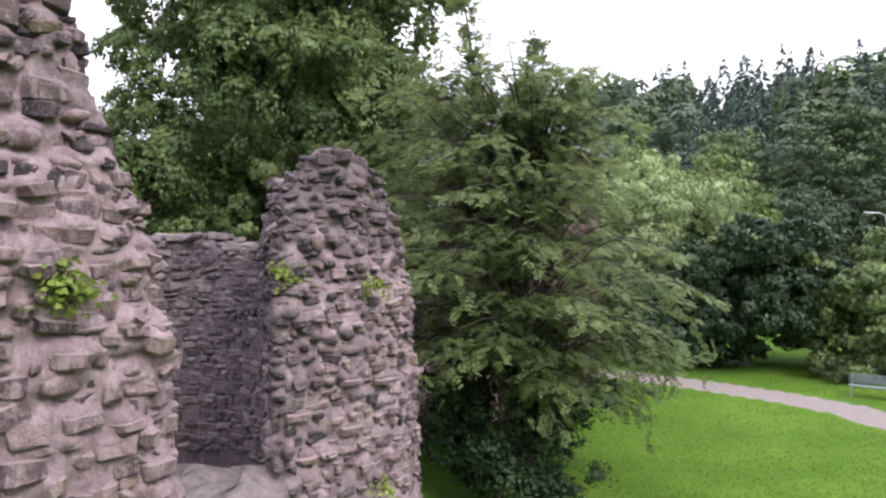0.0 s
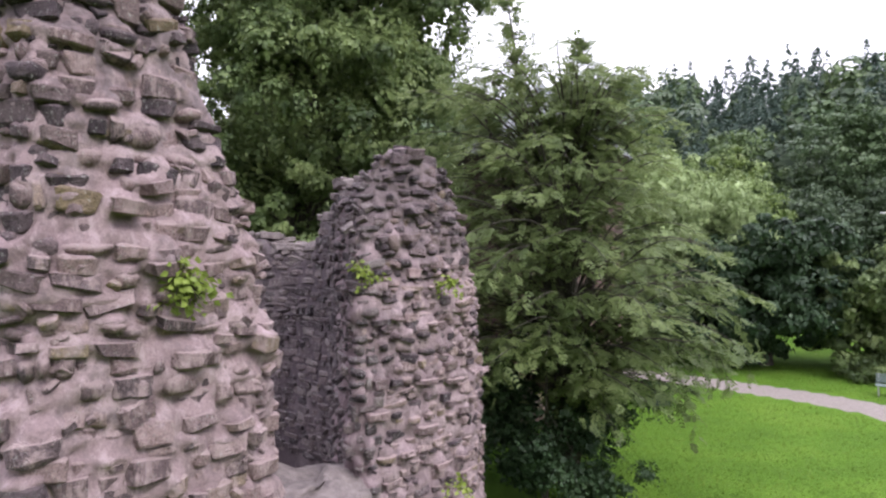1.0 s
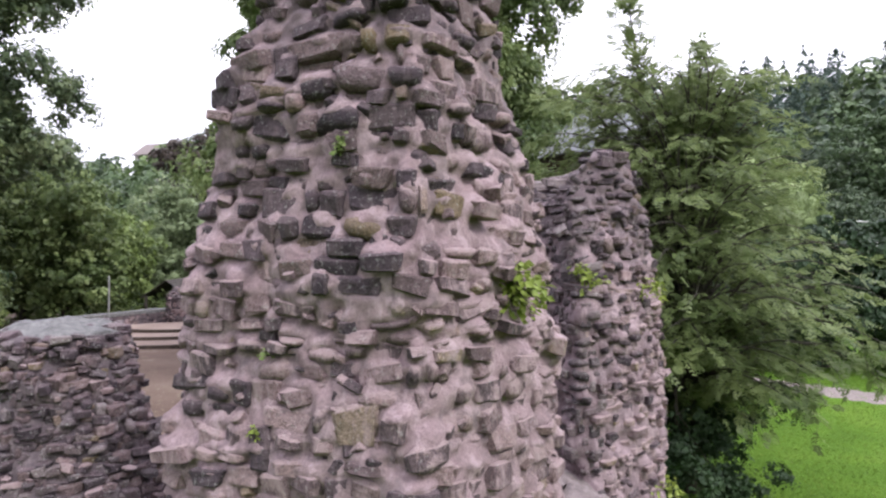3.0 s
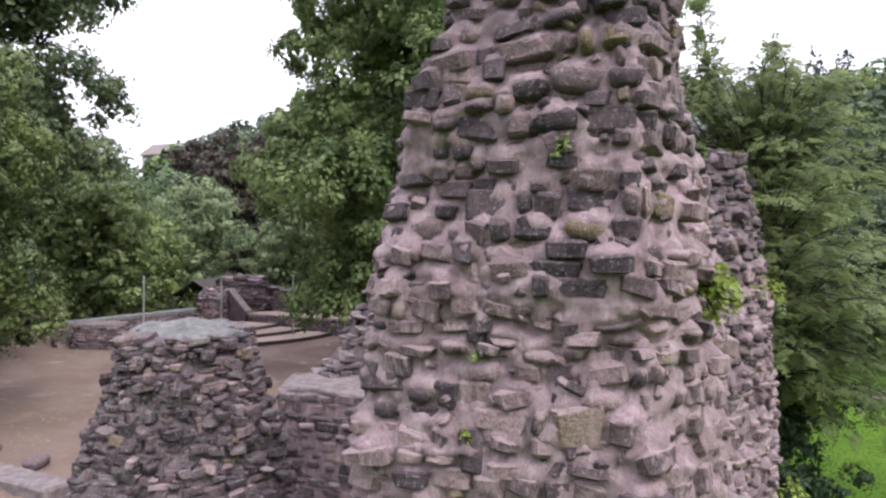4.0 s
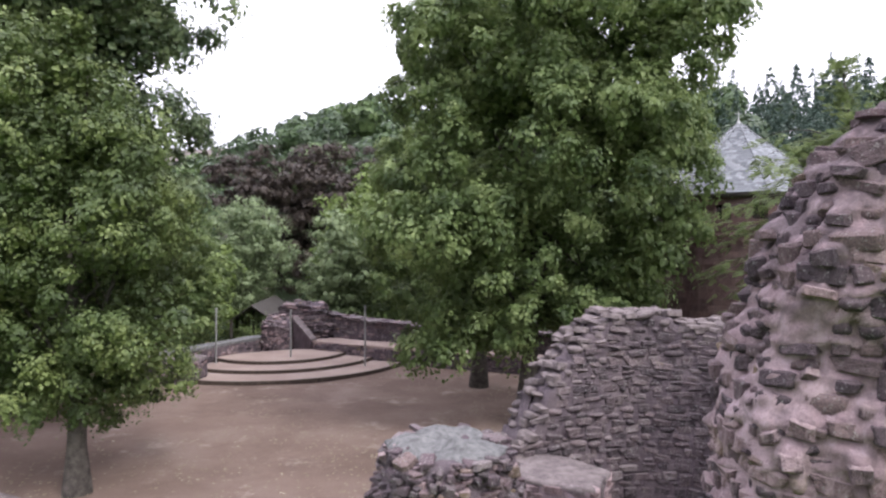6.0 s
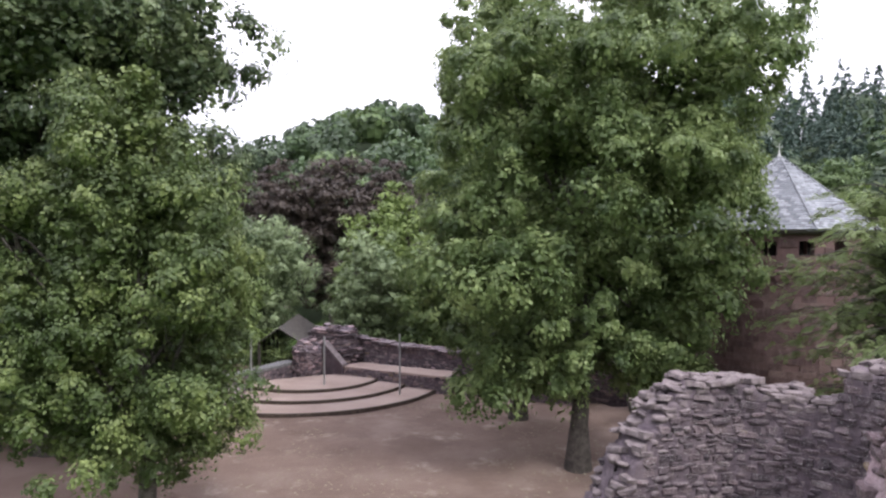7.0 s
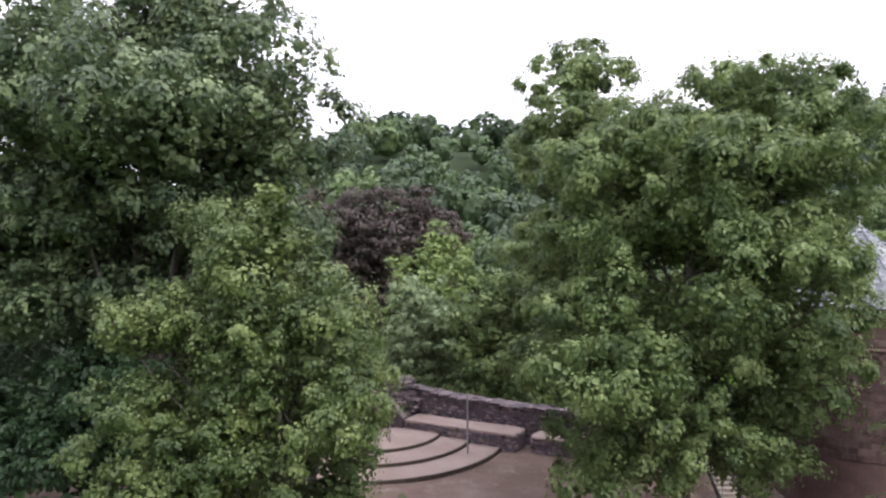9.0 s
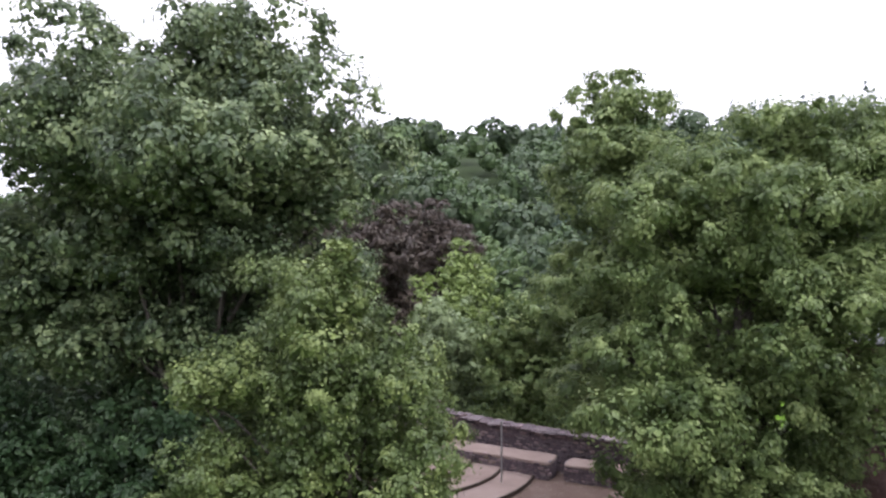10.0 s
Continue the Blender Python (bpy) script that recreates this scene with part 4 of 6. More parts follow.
# timber stairs up to the tower
stairs = thing("timber_stairs", (-2.8, 24.5, 0), "steep timber stairs with pale treads and a handrail", "stairs")
M_TREAD = plain_material("pale_treads", (0.24, 0.21, 0.18), (0.42, 0.38, 0.34), 9, 0.85)
for q in range(8):
    part("tread", box_bm((-3.14, 24.5 + q * 0.21, 0.10 + q * 0.13), (-2.36, 24.74 + q * 0.21, 0.14 + q * 0.13), 0.008), M_TREAD, stairs)
for x in (-3.18, -2.34):
    bm = box_bm((-0.03, -1.0, -0.11), (0.03, 1.0, 0.11), 0.01, pose(x, 25.4, 0.55, 31.8, 0, 0))
    part("stringer", bm, M_WOOD, stairs)
    for q in (0, 1, 2):
        y, z = 24.65 + q * 0.72, 0.2 + q * 0.45
        v, f = tube([(x, y, z - 0.2), (x, y, z + 0.9)], [0.025, 0.025], 8)
        part_mesh("post", mesh_np("post", v, f, M_STEEL), stairs)
    v, f = tube([(x, 24.5, 0.99), (x, 25.4, 1.56), (x, 26.2, 2.06)], [0.028] * 3, 8)
    part_mesh("hand_rail", mesh_np("hand_rail", v, f, M_STEEL), stairs)

# covered wooden bridge beyond the turret
bridge = thing("covered_bridge", (-20.8, 41.0, -1.5), "covered footbridge with a dark plank roof", "bridge")
bax = Vector((-0.10, 0.995, 0)).normalized()
bside = Vector((bax.y, -bax.x, 0))
b0 = Vector((-20.8, 38.3, 0))
for sgn in (-1, 1):
    for q in range(16):
        a = b0 + bax * (q * 0.55)
        bm = bmesh.new()
        vs = []
        for dz in (0, 0.05):
            for du, dv in ((0, 0), (0.53, 0), (0.53, 1), (0, 1)):
                vs.append(bm.verts.new(a + bax * du + bside * (sgn * 1.5 * dv) + Vector((0, 0, 2.35 + dz - 1.05 * dv))))
        for ix in ((0, 1, 2, 3), (7, 6, 5, 4), (0, 4, 5, 1), (1, 5, 6, 2), (2, 6, 7, 3), (3, 7, 4, 0)):
            bm.faces.new([vs[i] for i in ix])
        part("roof_plank", bm, M_WOOD, bridge)
    for q in range(6):
        p = b0 + bax * (0.2 + q * 1.7) + bside * (sgn * 1.2)
        part("post", box_bm((-0.08, -0.08, -1.6), (0.08, 0.08, 1.45), 0.01, Matrix.Translation(p)), M_WOOD, bridge)
m = Matrix(((bax.x, bside.x, 0, b0.x + bax.x * 4.4), (bax.y, bside.y, 0, b0.y + bax.y * 4.4), (0, 0, 1, 0), (0, 0, 0, 1)))
part("deck", box_bm((-4.5, -1.3, -0.8), (4.5, 1.3, -0.6), 0.01, m), M_WOOD, bridge)

# loose rocks on the court
rng = np.random.default_rng(77)
for x, y, s in ((-16.6, 13.7, 0.42), (-13.6, 12.4, 0.30), (-15.1, 13.3, 0.25)):
    r = tagged(new("rock", stone_set(M_STONE)[int(rng.integers(24))]), "rough dark boulder lying on the sandy court", "rock", "loose rocks")
    r.matrix_basis = pose(x, y, 0.12 * s / 0.4, 0, 0, rng.uniform(0, 360)) @ Matrix.Diagonal((s * 1.5, s, s * 0.75, 1))

# ---- round red tower ----
TX, TY, TR = 2.98, 25.9, 3.2


def tower_material():
    m, nt, bsdf = material("red_sandstone_wall")
    pos = position(nt)
    col = ramp(nt, noise_of(nt, pos, 0.9, 6, 0.6), [(0.25, (0.082, 0.049, 0.048)), (0.5, (0.116, 0.072, 0.069)), (0.75, (0.152, 0.104, 0.097))])
    col = mixc(nt, 0.5, col, ramp(nt, noise_of(nt, pos, 9, 8, 0.75), [(0.3, (0.5, 0.48, 0.47)), (0.65, (1.1, 1.08, 1.05))]), "MULTIPLY")
    nt.links.new(col, bsdf.inputs["Base Color"])
    bsdf.inputs["Roughness"].default_value = 0.92
    bump(nt, bsdf, noise_of(nt, pos, 6, 8, 0.7), 0.5, 0.04)
    return m


M_TOWER = tower_material()
M_SLATE = plain_material("slate", (0.13, 0.135, 0.15), (0.27, 0.28, 0.30), 3, 0.5, 0.3, 0.01)
# near-black colour stands for the unlit room behind the window openings
M_DARK = plain_material("dark_inside", (0.012, 0.01, 0.01), (0.03, 0.026, 0.024), 5, 0.95)
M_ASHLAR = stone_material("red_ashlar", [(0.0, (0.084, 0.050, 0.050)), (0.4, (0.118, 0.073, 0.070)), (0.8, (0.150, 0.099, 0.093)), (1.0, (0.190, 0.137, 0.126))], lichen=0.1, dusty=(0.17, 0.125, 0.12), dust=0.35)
tower = thing("round_tower", (TX, TY, -1.8), "round red sandstone tower with small square windows and slate roof", "tower")
WIN_A = [radians(-101.9 + k * 22.0) for k in range(-4, 5)]
WIN_H, WIN_LO, WIN_HI = 0.082, 6.92, 7.45


def tower_wall():
    """Wall with real window openings; each opening has reveals and a dark back."""
    cuts = sorted([a + s * WIN_H for a in WIN_A for s in (-1, 1)] + list(np.linspace(-np.pi * 1.65, np.pi * 0.65, 90)))
    angs = np.array(cuts)
    zs = [-1.8, 1.0, 3.0, 5.0, 5.9, 6.3, WIN_LO, WIN_HI, 7.95]
    bm = bmesh.new()
    grid = [[bm.verts.new((TX + TR * math.cos(a), TY + TR * math.sin(a), z)) for a in angs] for z in zs]
    for i in range(len(zs) - 1):
        for j in range(len(angs) - 1):
            mid = 0.5 * (angs[j] + angs[j + 1])
            if zs[i] == WIN_LO and any(abs(mid - a) < WIN_H for a in WIN_A):
                v = [grid[i][j], grid[i][j + 1], grid[i + 1][j + 1], grid[i + 1][j]]
                inner = [bm.verts.new((TX + (q.co.x - TX) * 0.86, TY + (q.co.y - TY) * 0.86, q.co.z)) for q in v]
                for k in range(4):
                    bm.faces.new((v[k], v[(k + 1) % 4], inner[(k + 1) % 4], inner[k]))
                continue
            bm.faces.new((grid[i][j], grid[i][j + 1], grid[i + 1][j + 1], grid[i + 1][j]))
    return bm


part("wall", tower_wall(), M_TOWER, tower)
v, f = tube([(TX, TY, 5.0), (TX, TY, 8.0)], [TR * 0.87, TR * 0.87], 48)
part_mesh("inner_wall", mesh_np("inner_wall", v, f, M_DARK), tower, "dark inside behind the openings")
# arched corbel frieze
for k in range(26):
    a = -np.pi + k * np.pi / 25
    bm = bmesh.new()
    pts = []
    for q in range(7):
        b = np.pi * q / 6
        pts.append((0.225 * math.cos(b), 0.2 * math.sin(b)))
    ring_o, ring_i = [], []
    for out in (0.0, 0.07):
        ring_o.append([bm.verts.new(((TR + out) * math.cos(a + u * 1.12 / TR) + TX, (TR + out) * math.sin(a + u * 1.12 / TR) + TY, 5.98 + w * 1.35)) for u, w in pts])
        ring_i.append([bm.verts.new(((TR + out) * math.cos(a + u * 0.8 / TR) + TX, (TR + out) * math.sin(a + u * 0.8 / TR) + TY, 5.98 + w * 0.9)) for u, w in pts])
    for q in range(6):
        bm.faces.new((ring_o[1][q], ring_o[1][q + 1], ring_i[1][q + 1], ring_i[1][q]))
        bm.faces.new((ring_o[0][q], ring_o[0][q + 1], ring_o[1][q + 1], ring_o[1][q]))
        bm.faces.new((ring_i[0][q], ring_i[1][q], ring_i[1][q + 1], ring_i[0][q + 1]))
    part("corbel_arch", bm, M_TOWER, tower)
v, f = tube([(TX, TY, 6.28), (TX, TY, 6.30), (TX, TY, 6.36), (TX, TY, 6.40)], [TR, TR + 0.08, TR + 0.08, TR], 64)
part_mesh("string_course", mesh_np("string_course", v, f, M_TOWER), tower)

def turned_tube(points, radii, sides):
    """An upright tube turned by the roof's angle, so that its corners meet the hips."""
    v, f = tube(points, radii, sides)
    v = np.array(v, float)
    first = v[0] - np.array(points[0])
    turn = ROOF_TURN - math.atan2(first[1], first[0])
    x, y = v[:, 0] - TX, v[:, 1] - TY
    v[:, 0], v[:, 1] = TX + x * math.cos(turn) - y * math.sin(turn), TY + x * math.sin(turn) + y * math.cos(turn)
    return v, f


# slate roof: eight-sided spire with a flared foot, in overlapping courses
ROOF_TURN = radians(-9)
roof = part_mesh("roof", mesh_np("roof", *turned_tube([(TX, TY, 7.80), (TX, TY, 7.88), (TX, TY, 8.55), (TX, TY, 10.9)], [3.55, 3.58, 2.75, 0.03], 8), M_SLATE, False), tower, "grey slate roof")


def slate_material():
    m, nt, bsdf = material("roof_slates")
    col = ramp(nt, piece_random(nt), [(0.0, (0.10, 0.105, 0.12)), (0.5, (0.17, 0.18, 0.20)), (1.0, (0.27, 0.28, 0.30))])
    col = mixc(nt, 0.4, col, ramp(nt, noise_of(nt, position(nt), 14, 6, 0.7), [(0.3, (0.5, 0.5, 0.5)), (0.65, (1.1, 1.1, 1.1))]), "MULTIPLY")
    nt.links.new(col, bsdf.inputs["Base Color"])
    bsdf.inputs["Roughness"].default_value = 0.45
    bsdf.inputs["Specular IOR Level"].default_value = 0.5
    return m


def lay_slates():
    """Scalloped slates in courses on each side of the roof."""
    sv = np.array([(-0.5, 0.12, 1), (-0.3, -0.06, 1), (0.3, -0.06, 1), (0.5, 0.12, 1), (0.5, 1, 0), (-0.5, 1, 0),
                   (-0.5, 0.12, 0.2), (-0.3, -0.06, 0.2), (0.3, -0.06, 0.2), (0.5, 0.12, 0.2)], float)
    sf = [(0, 1, 2, 3, 4, 5), (6, 7, 1, 0), (7, 8, 2, 1), (8, 9, 3, 2)]
    mat = slate_material()
    me = bpy.data.meshes.new("slate")
    me.from_pydata(sv.tolist(), [], sf)
    me.materials.append(mat)
    rng = np.random.default_rng(5)
    prof = [(3.63, 7.86), (2.79, 8.58), (0.06, 10.92)]
    spots = []
    for (r0, z0), (r1, z1) in zip(prof[:-1], prof[1:]):
        ln = math.hypot(r1 - r0, z1 - z0)
        n = int(ln / 0.135)
        for side in range(8):
            a0 = side * np.pi / 4 - np.pi + ROOF_TURN
            am = a0 + np.pi / 8
            if math.sin(am) > 0.75:
                continue
            up = Vector(((r1 - r0) * math.cos(np.pi / 8) * math.cos(am), (r1 - r0) * math.cos(np.pi / 8) * math.sin(am), z1 - z0)).normalized()
            acr = Vector((-math.sin(am), math.cos(am), 0))
            nrm = acr.cross(up).normalized()
            for i in range(n):
                r, z = r0 + (r1 - r0) * i / n, z0 + (z1 - z0) * i / n
                width = 2 * r * math.sin(np.pi / 8)
                k = max(1, int(width / 0.2))
                for q in range(k):
                    u = ((q + 0.5 + 0.5 * (i % 2)) / k - 0.5) * width
                    if abs(u) > width / 2 - 0.06:
                        continue
                    c = Vector((TX, TY, 0)) + Vector((math.cos(am), math.sin(am), 0)) * (r * math.cos(np.pi / 8)) + acr * u + Vector((0, 0, z)) + nrm * 0.012
                    m = Matrix(((acr.x, up.x, nrm.x, c.x), (acr.y, up.y, nrm.y, c.y), (acr.z, up.z, nrm.z, c.z), (0, 0, 0, 1)))
                    spots.append((m @ Matrix.Diagonal((width / k - 0.006, 0.19, 0.022 + rng.uniform(0, 0.012), 1)), math.sin(am) < -0.3 and z > 7.8))
    count, vs, fs = 0, [], []
    for m, front in spots:
        if front and count < 300:
            st = new("slate", me)
            st.parent = roof
            st.matrix_basis = m
            count += 1
        else:
            o = len(vs)
            vs += [tuple(m @ Vector(q)) for q in sv]
            fs += [tuple(x + o for x in q) for q in sf]
    rest = bpy.data.meshes.new("slate_covering")
    rest.from_pydata(vs, [], fs)
    rest.materials.append(mat)
    part_mesh("slate_covering", rest, roof, "overlapping grey slates", "stuff")


lay_slates()
for side in range(8):
    a = side * np.pi / 4 + ROOF_TURN
    c = Vector((TX, TY, 0))
    e = Vector((math.cos(a), math.sin(a), 0))
    v, f = tube([tuple(c + e * 3.65 + Vector((0, 0, 7.87))), tuple(c + e * 2.81 + Vector((0, 0, 8.6))), tuple(c + e * 0.08 + Vector((0, 0, 10.95)))], [0.04, 0.04, 0.03], 6)
    part_mesh("hip_ridge", mesh_np("hip_ridge", v, f, M_SLATE), roof)
v, f = tube([(TX, TY, 10.85), (TX, TY, 11.05), (TX, TY, 11.1), (TX, TY, 11.5)], [0.12, 0.05, 0.02, 0.012], 8)
finial = part_mesh("finial", mesh_np("finial", v, f, M_STEEL), tower)
v, f = tube([(TX - 0.15, TY, 11.35), (TX + 0.15, TY, 11.35)], [0.015, 0.015], 6)
part_mesh("finial_arm", mesh_np("finial_arm", v, f, M_STEEL), finial)
v, f = tube([(TX, TY, 7.70), (TX, TY, 7.72), (TX, TY, 7.80), (TX, TY, 7.84)], [TR, 3.42, 3.46, 3.46], 64)
part_mesh("eave_board", mesh_np("eave_board", v, f, M_WOOD), tower, "dark eave board")


# ---- trees ----
def leaf_cloud(centers, per, spread, size, rng, droop=0.25, slim=0.6, out_from=None, up=0.9, jitter=0.35, fan=0.7):
    """Folded diamond leaves in tufts round the centres: verts and quads."""
    n = len(centers) * per
    c = np.repeat(centers, per, 0)
    off = rng.normal(0, 1, (n, 3)) * spread * np.array([1, 1, 0.6])
    p = c + off
    a = rng.uniform(0, 2 * np.pi, n)
    d = np.stack([np.cos(a), np.sin(a), np.zeros(n)], 1)
    if out_from is not None:
        o = p - np.repeat(out_from, per, 0)
        o[:, 2] *= 0.3
        o /= np.linalg.norm(o, axis=1)[:, None] + 1e-6
        d = d * fan + o * 0.9
    d[:, 2] -= droop + rng.uniform(-0.25, 0.35, n)
    d /= np.linalg.norm(d, axis=1)[:, None]
    nn = rng.normal(0, 0.55, (n, 3))
    nn[:, 2] += up
    side = np.cross(d, nn)
    side /= np.linalg.norm(side, axis=1)[:, None] + 1e-6
    nr = np.cross(side, d)
    s = size * rng.uniform(1 - jitter, 1 + jitter, n)[:, None]
    w = s * slim * 0.5
    base = p - d * s * 0.5
    tip = p + d * s * 0.5 - nr * s * 0.10
    mid = p - d * s * 0.08
    l = mid + side * w + nr * s * 0.07
    r = mid - side * w + nr * s * 0.07
    v = np.stack([base, l, tip, r], 1).reshape(-1, 3)
    return v, np.arange(4 * n).reshape(-1, 4)


def lobe_points(lobes, n, rng, shell=0.35, bumps=0.2, seed=0, cut=0.7, gap=-0.75, hollow=0.75, top_side=False):
    """Points in the outer shells of overlapping ellipsoids, and the middle of the ellipsoid of each."""
    L = np.array(lobes, float)
    area = L[:, 3] * L[:, 4] + L[:, 3] * L[:, 5] + L[:, 4] * L[:, 5]
    k = rng.choice(len(L), n * 2, p=area / area.sum())
    d = rng.normal(0, 1, (2 * n, 3))
    d /= np.linalg.norm(d, axis=1)[:, None]
    q = L[k, :3] + d * L[k, 3:]
    rr = (1 - shell * rng.random(2 * n) ** 1.3) * (1 + bumps * fbm(q, 0.55, 3, seed))
    p = L[k, :3] + d * L[k, 3:] * rr[:, None]
    ok = d[:, 2] > -0.15 - 0.5 * rng.random(2 * n) if top_side else np.ones(2 * n, bool)
    for i in range(len(L)):
        e = np.linalg.norm((p - L[i, :3]) / L[i, 3:], axis=1)
        ok &= (e > cut) | (k == i)
    ok &= fbm(p, hollow, 2, seed + 31) > gap
    p, k = p[ok][:n], k[ok][:n]
    return p, L[k, :3]


def spaced(p, o, n, apart, rng):
    """Picks up to n of the points that stand at least so far apart, fewer on the far side."""
    far = (p - o)[:, 1] / (np.linalg.norm(p - o, axis=1) + 1e-6) > 0.35
    order = np.nonzero(~far | (rng.random(len(p)) < 0.35))[0]
    kept = np.zeros((n, 3))
    ids = []
    for i in order:
        if not ids or ((kept[:len(ids)] - p[i]) ** 2).sum(1).min() > apart * apart:
            kept[len(ids)] = p[i]
            ids.append(i)
            if len(ids) == n:
                break
    return p[ids], o[ids]


def grow_limbs(base, top, lobes, r0, rng, forks=3):
    """Trunk and bent limbs to the lobes of the crown."""
    base, top = np.array(base, float), np.array(top, float)
    t = np.linspace(0, 1, 9)[:, None]
    trunk = base * (1 - t) + top * t
    trunk[1:-1, :2] += rng.normal(0, r0 * 0.18, (7, 2))
    rad = r0 * (1 - 0.75 * t[:, 0]) + r0 * 0.55 * np.exp(-t[:, 0] * 16)
    limbs = []
    h = top[2] - base[2]
    for l in lobes:
        for _ in range(forks):
            s = rng.uniform(0.22, 0.8)
            a = base * (1 - s) + top * s
            goal = np.array(l[:3]) + (rng.uniform(-0.5, 0.5, 3) + np.array([0, 0.2, 0])) * np.array(l[3:])
            u = np.linspace(0, 1, 7)[:, None]
            line = a * (1 - u) + goal * u
            line[:, 2] += 0.10 * h * np.sin(u[:, 0] * np.pi) * rng.uniform(0, 0.7)
            line[1:-1] += rng.normal(0, 0.08, (5, 3))
            rl = r0 * 0.32 * (1 - s * 0.6) * (1 - 0.85 * u[:, 0]) + 0.008
            limbs.append(tube(line, rl, 6))
    return tube(trunk, rad, 14), limbs


def scales(p, out, size, rng, slim=0.8, rough=0.35, droop=1.0, lift=0.3):
    """One kite leaf at each place, lying like a shingle on a surface with that outward direction."""
    n = len(p)
    nn = out + rng.normal(0, rough, (n, 3))
    nn /= np.linalg.norm(nn, axis=1)[:, None] + 1e-6
    d = rng.normal(0, 0.55, (n, 3))
    d[:, 2] -= droop
    d -= (d * nn).sum(1)[:, None] * nn
    d /= np.linalg.norm(d, axis=1)[:, None] + 1e-6
    side = np.cross(d, nn)
    d = d + nn * lift
    d /= np.linalg.norm(d, axis=1)[:, None]
    nr = np.cross(side, d)
    s = size * rng.uniform(0.65, 1.35, n)[:, None]
    w = s * slim * 0.5
    mid = p - d * s * 0.08
    v = np.stack([p - d * s * 0.5, mid + side * w + nr * s * 0.05, p + d * s * 0.5 - nr * s * 0.08, mid - side * w + nr * s * 0.05], 1).reshape(-1, 3)
    return v, np.arange(4 * n).reshape(-1, 4)


def leaf_pads(centers, outs, radius, per, size, rng, slim=0.65, flat=0.6, droop=0.5):
    """Leaves laid like scales over uneven domes, as foliage hangs in layers."""
    n = len(centers) * per
    c = np.repeat(centers, per, 0)
    o = centers - outs
    o /= np.linalg.norm(o, axis=1)[:, None] + 1e-6
    o[:, 2] += 0.55
    o += rng.normal(0, 0.25, o.shape)
    o = np.repeat(o / np.linalg.norm(o, axis=1)[:, None], per, 0)
    r = np.repeat(radius * rng.uniform(0.55, 1.3, len(centers)), per)[:, None]
    g = rng.normal(0, 1, (n, 3)) + o * 0.9
    g /= np.linalg.norm(g, axis=1)[:, None]
    g -= np.minimum((g * o).sum(1) + 0.1, 0)[:, None] * o
    uneven = 1 + 0.55 * fbm(c * 1.7 + g * 0.9, 1.6, 3, 7)
    p = c + g * r * (uneven * (1.04 - 0.34 * rng.random(n) ** 1.7))[:, None] * np.array([1, 1, flat])
    hang = 1 - np.clip((g * o).sum(1), 0, 1)
    p[:, 2] -= 0.25 * r[:, 0] * hang ** 2
    tops = scales(p, g, size, rng, slim, 0.24, 0.5 + droop, 0.42)
    # broad lower leaves that close the dome
    k = np.nonzero(rng.random(n) < 0.2)[0]
    under = scales(c[k] + (p[k] - c[k]) * 0.76, g[k], size * 1.75, rng, 0.85, 0.15, 0.5 + droop, 0.05)
    return merge([tops, under])


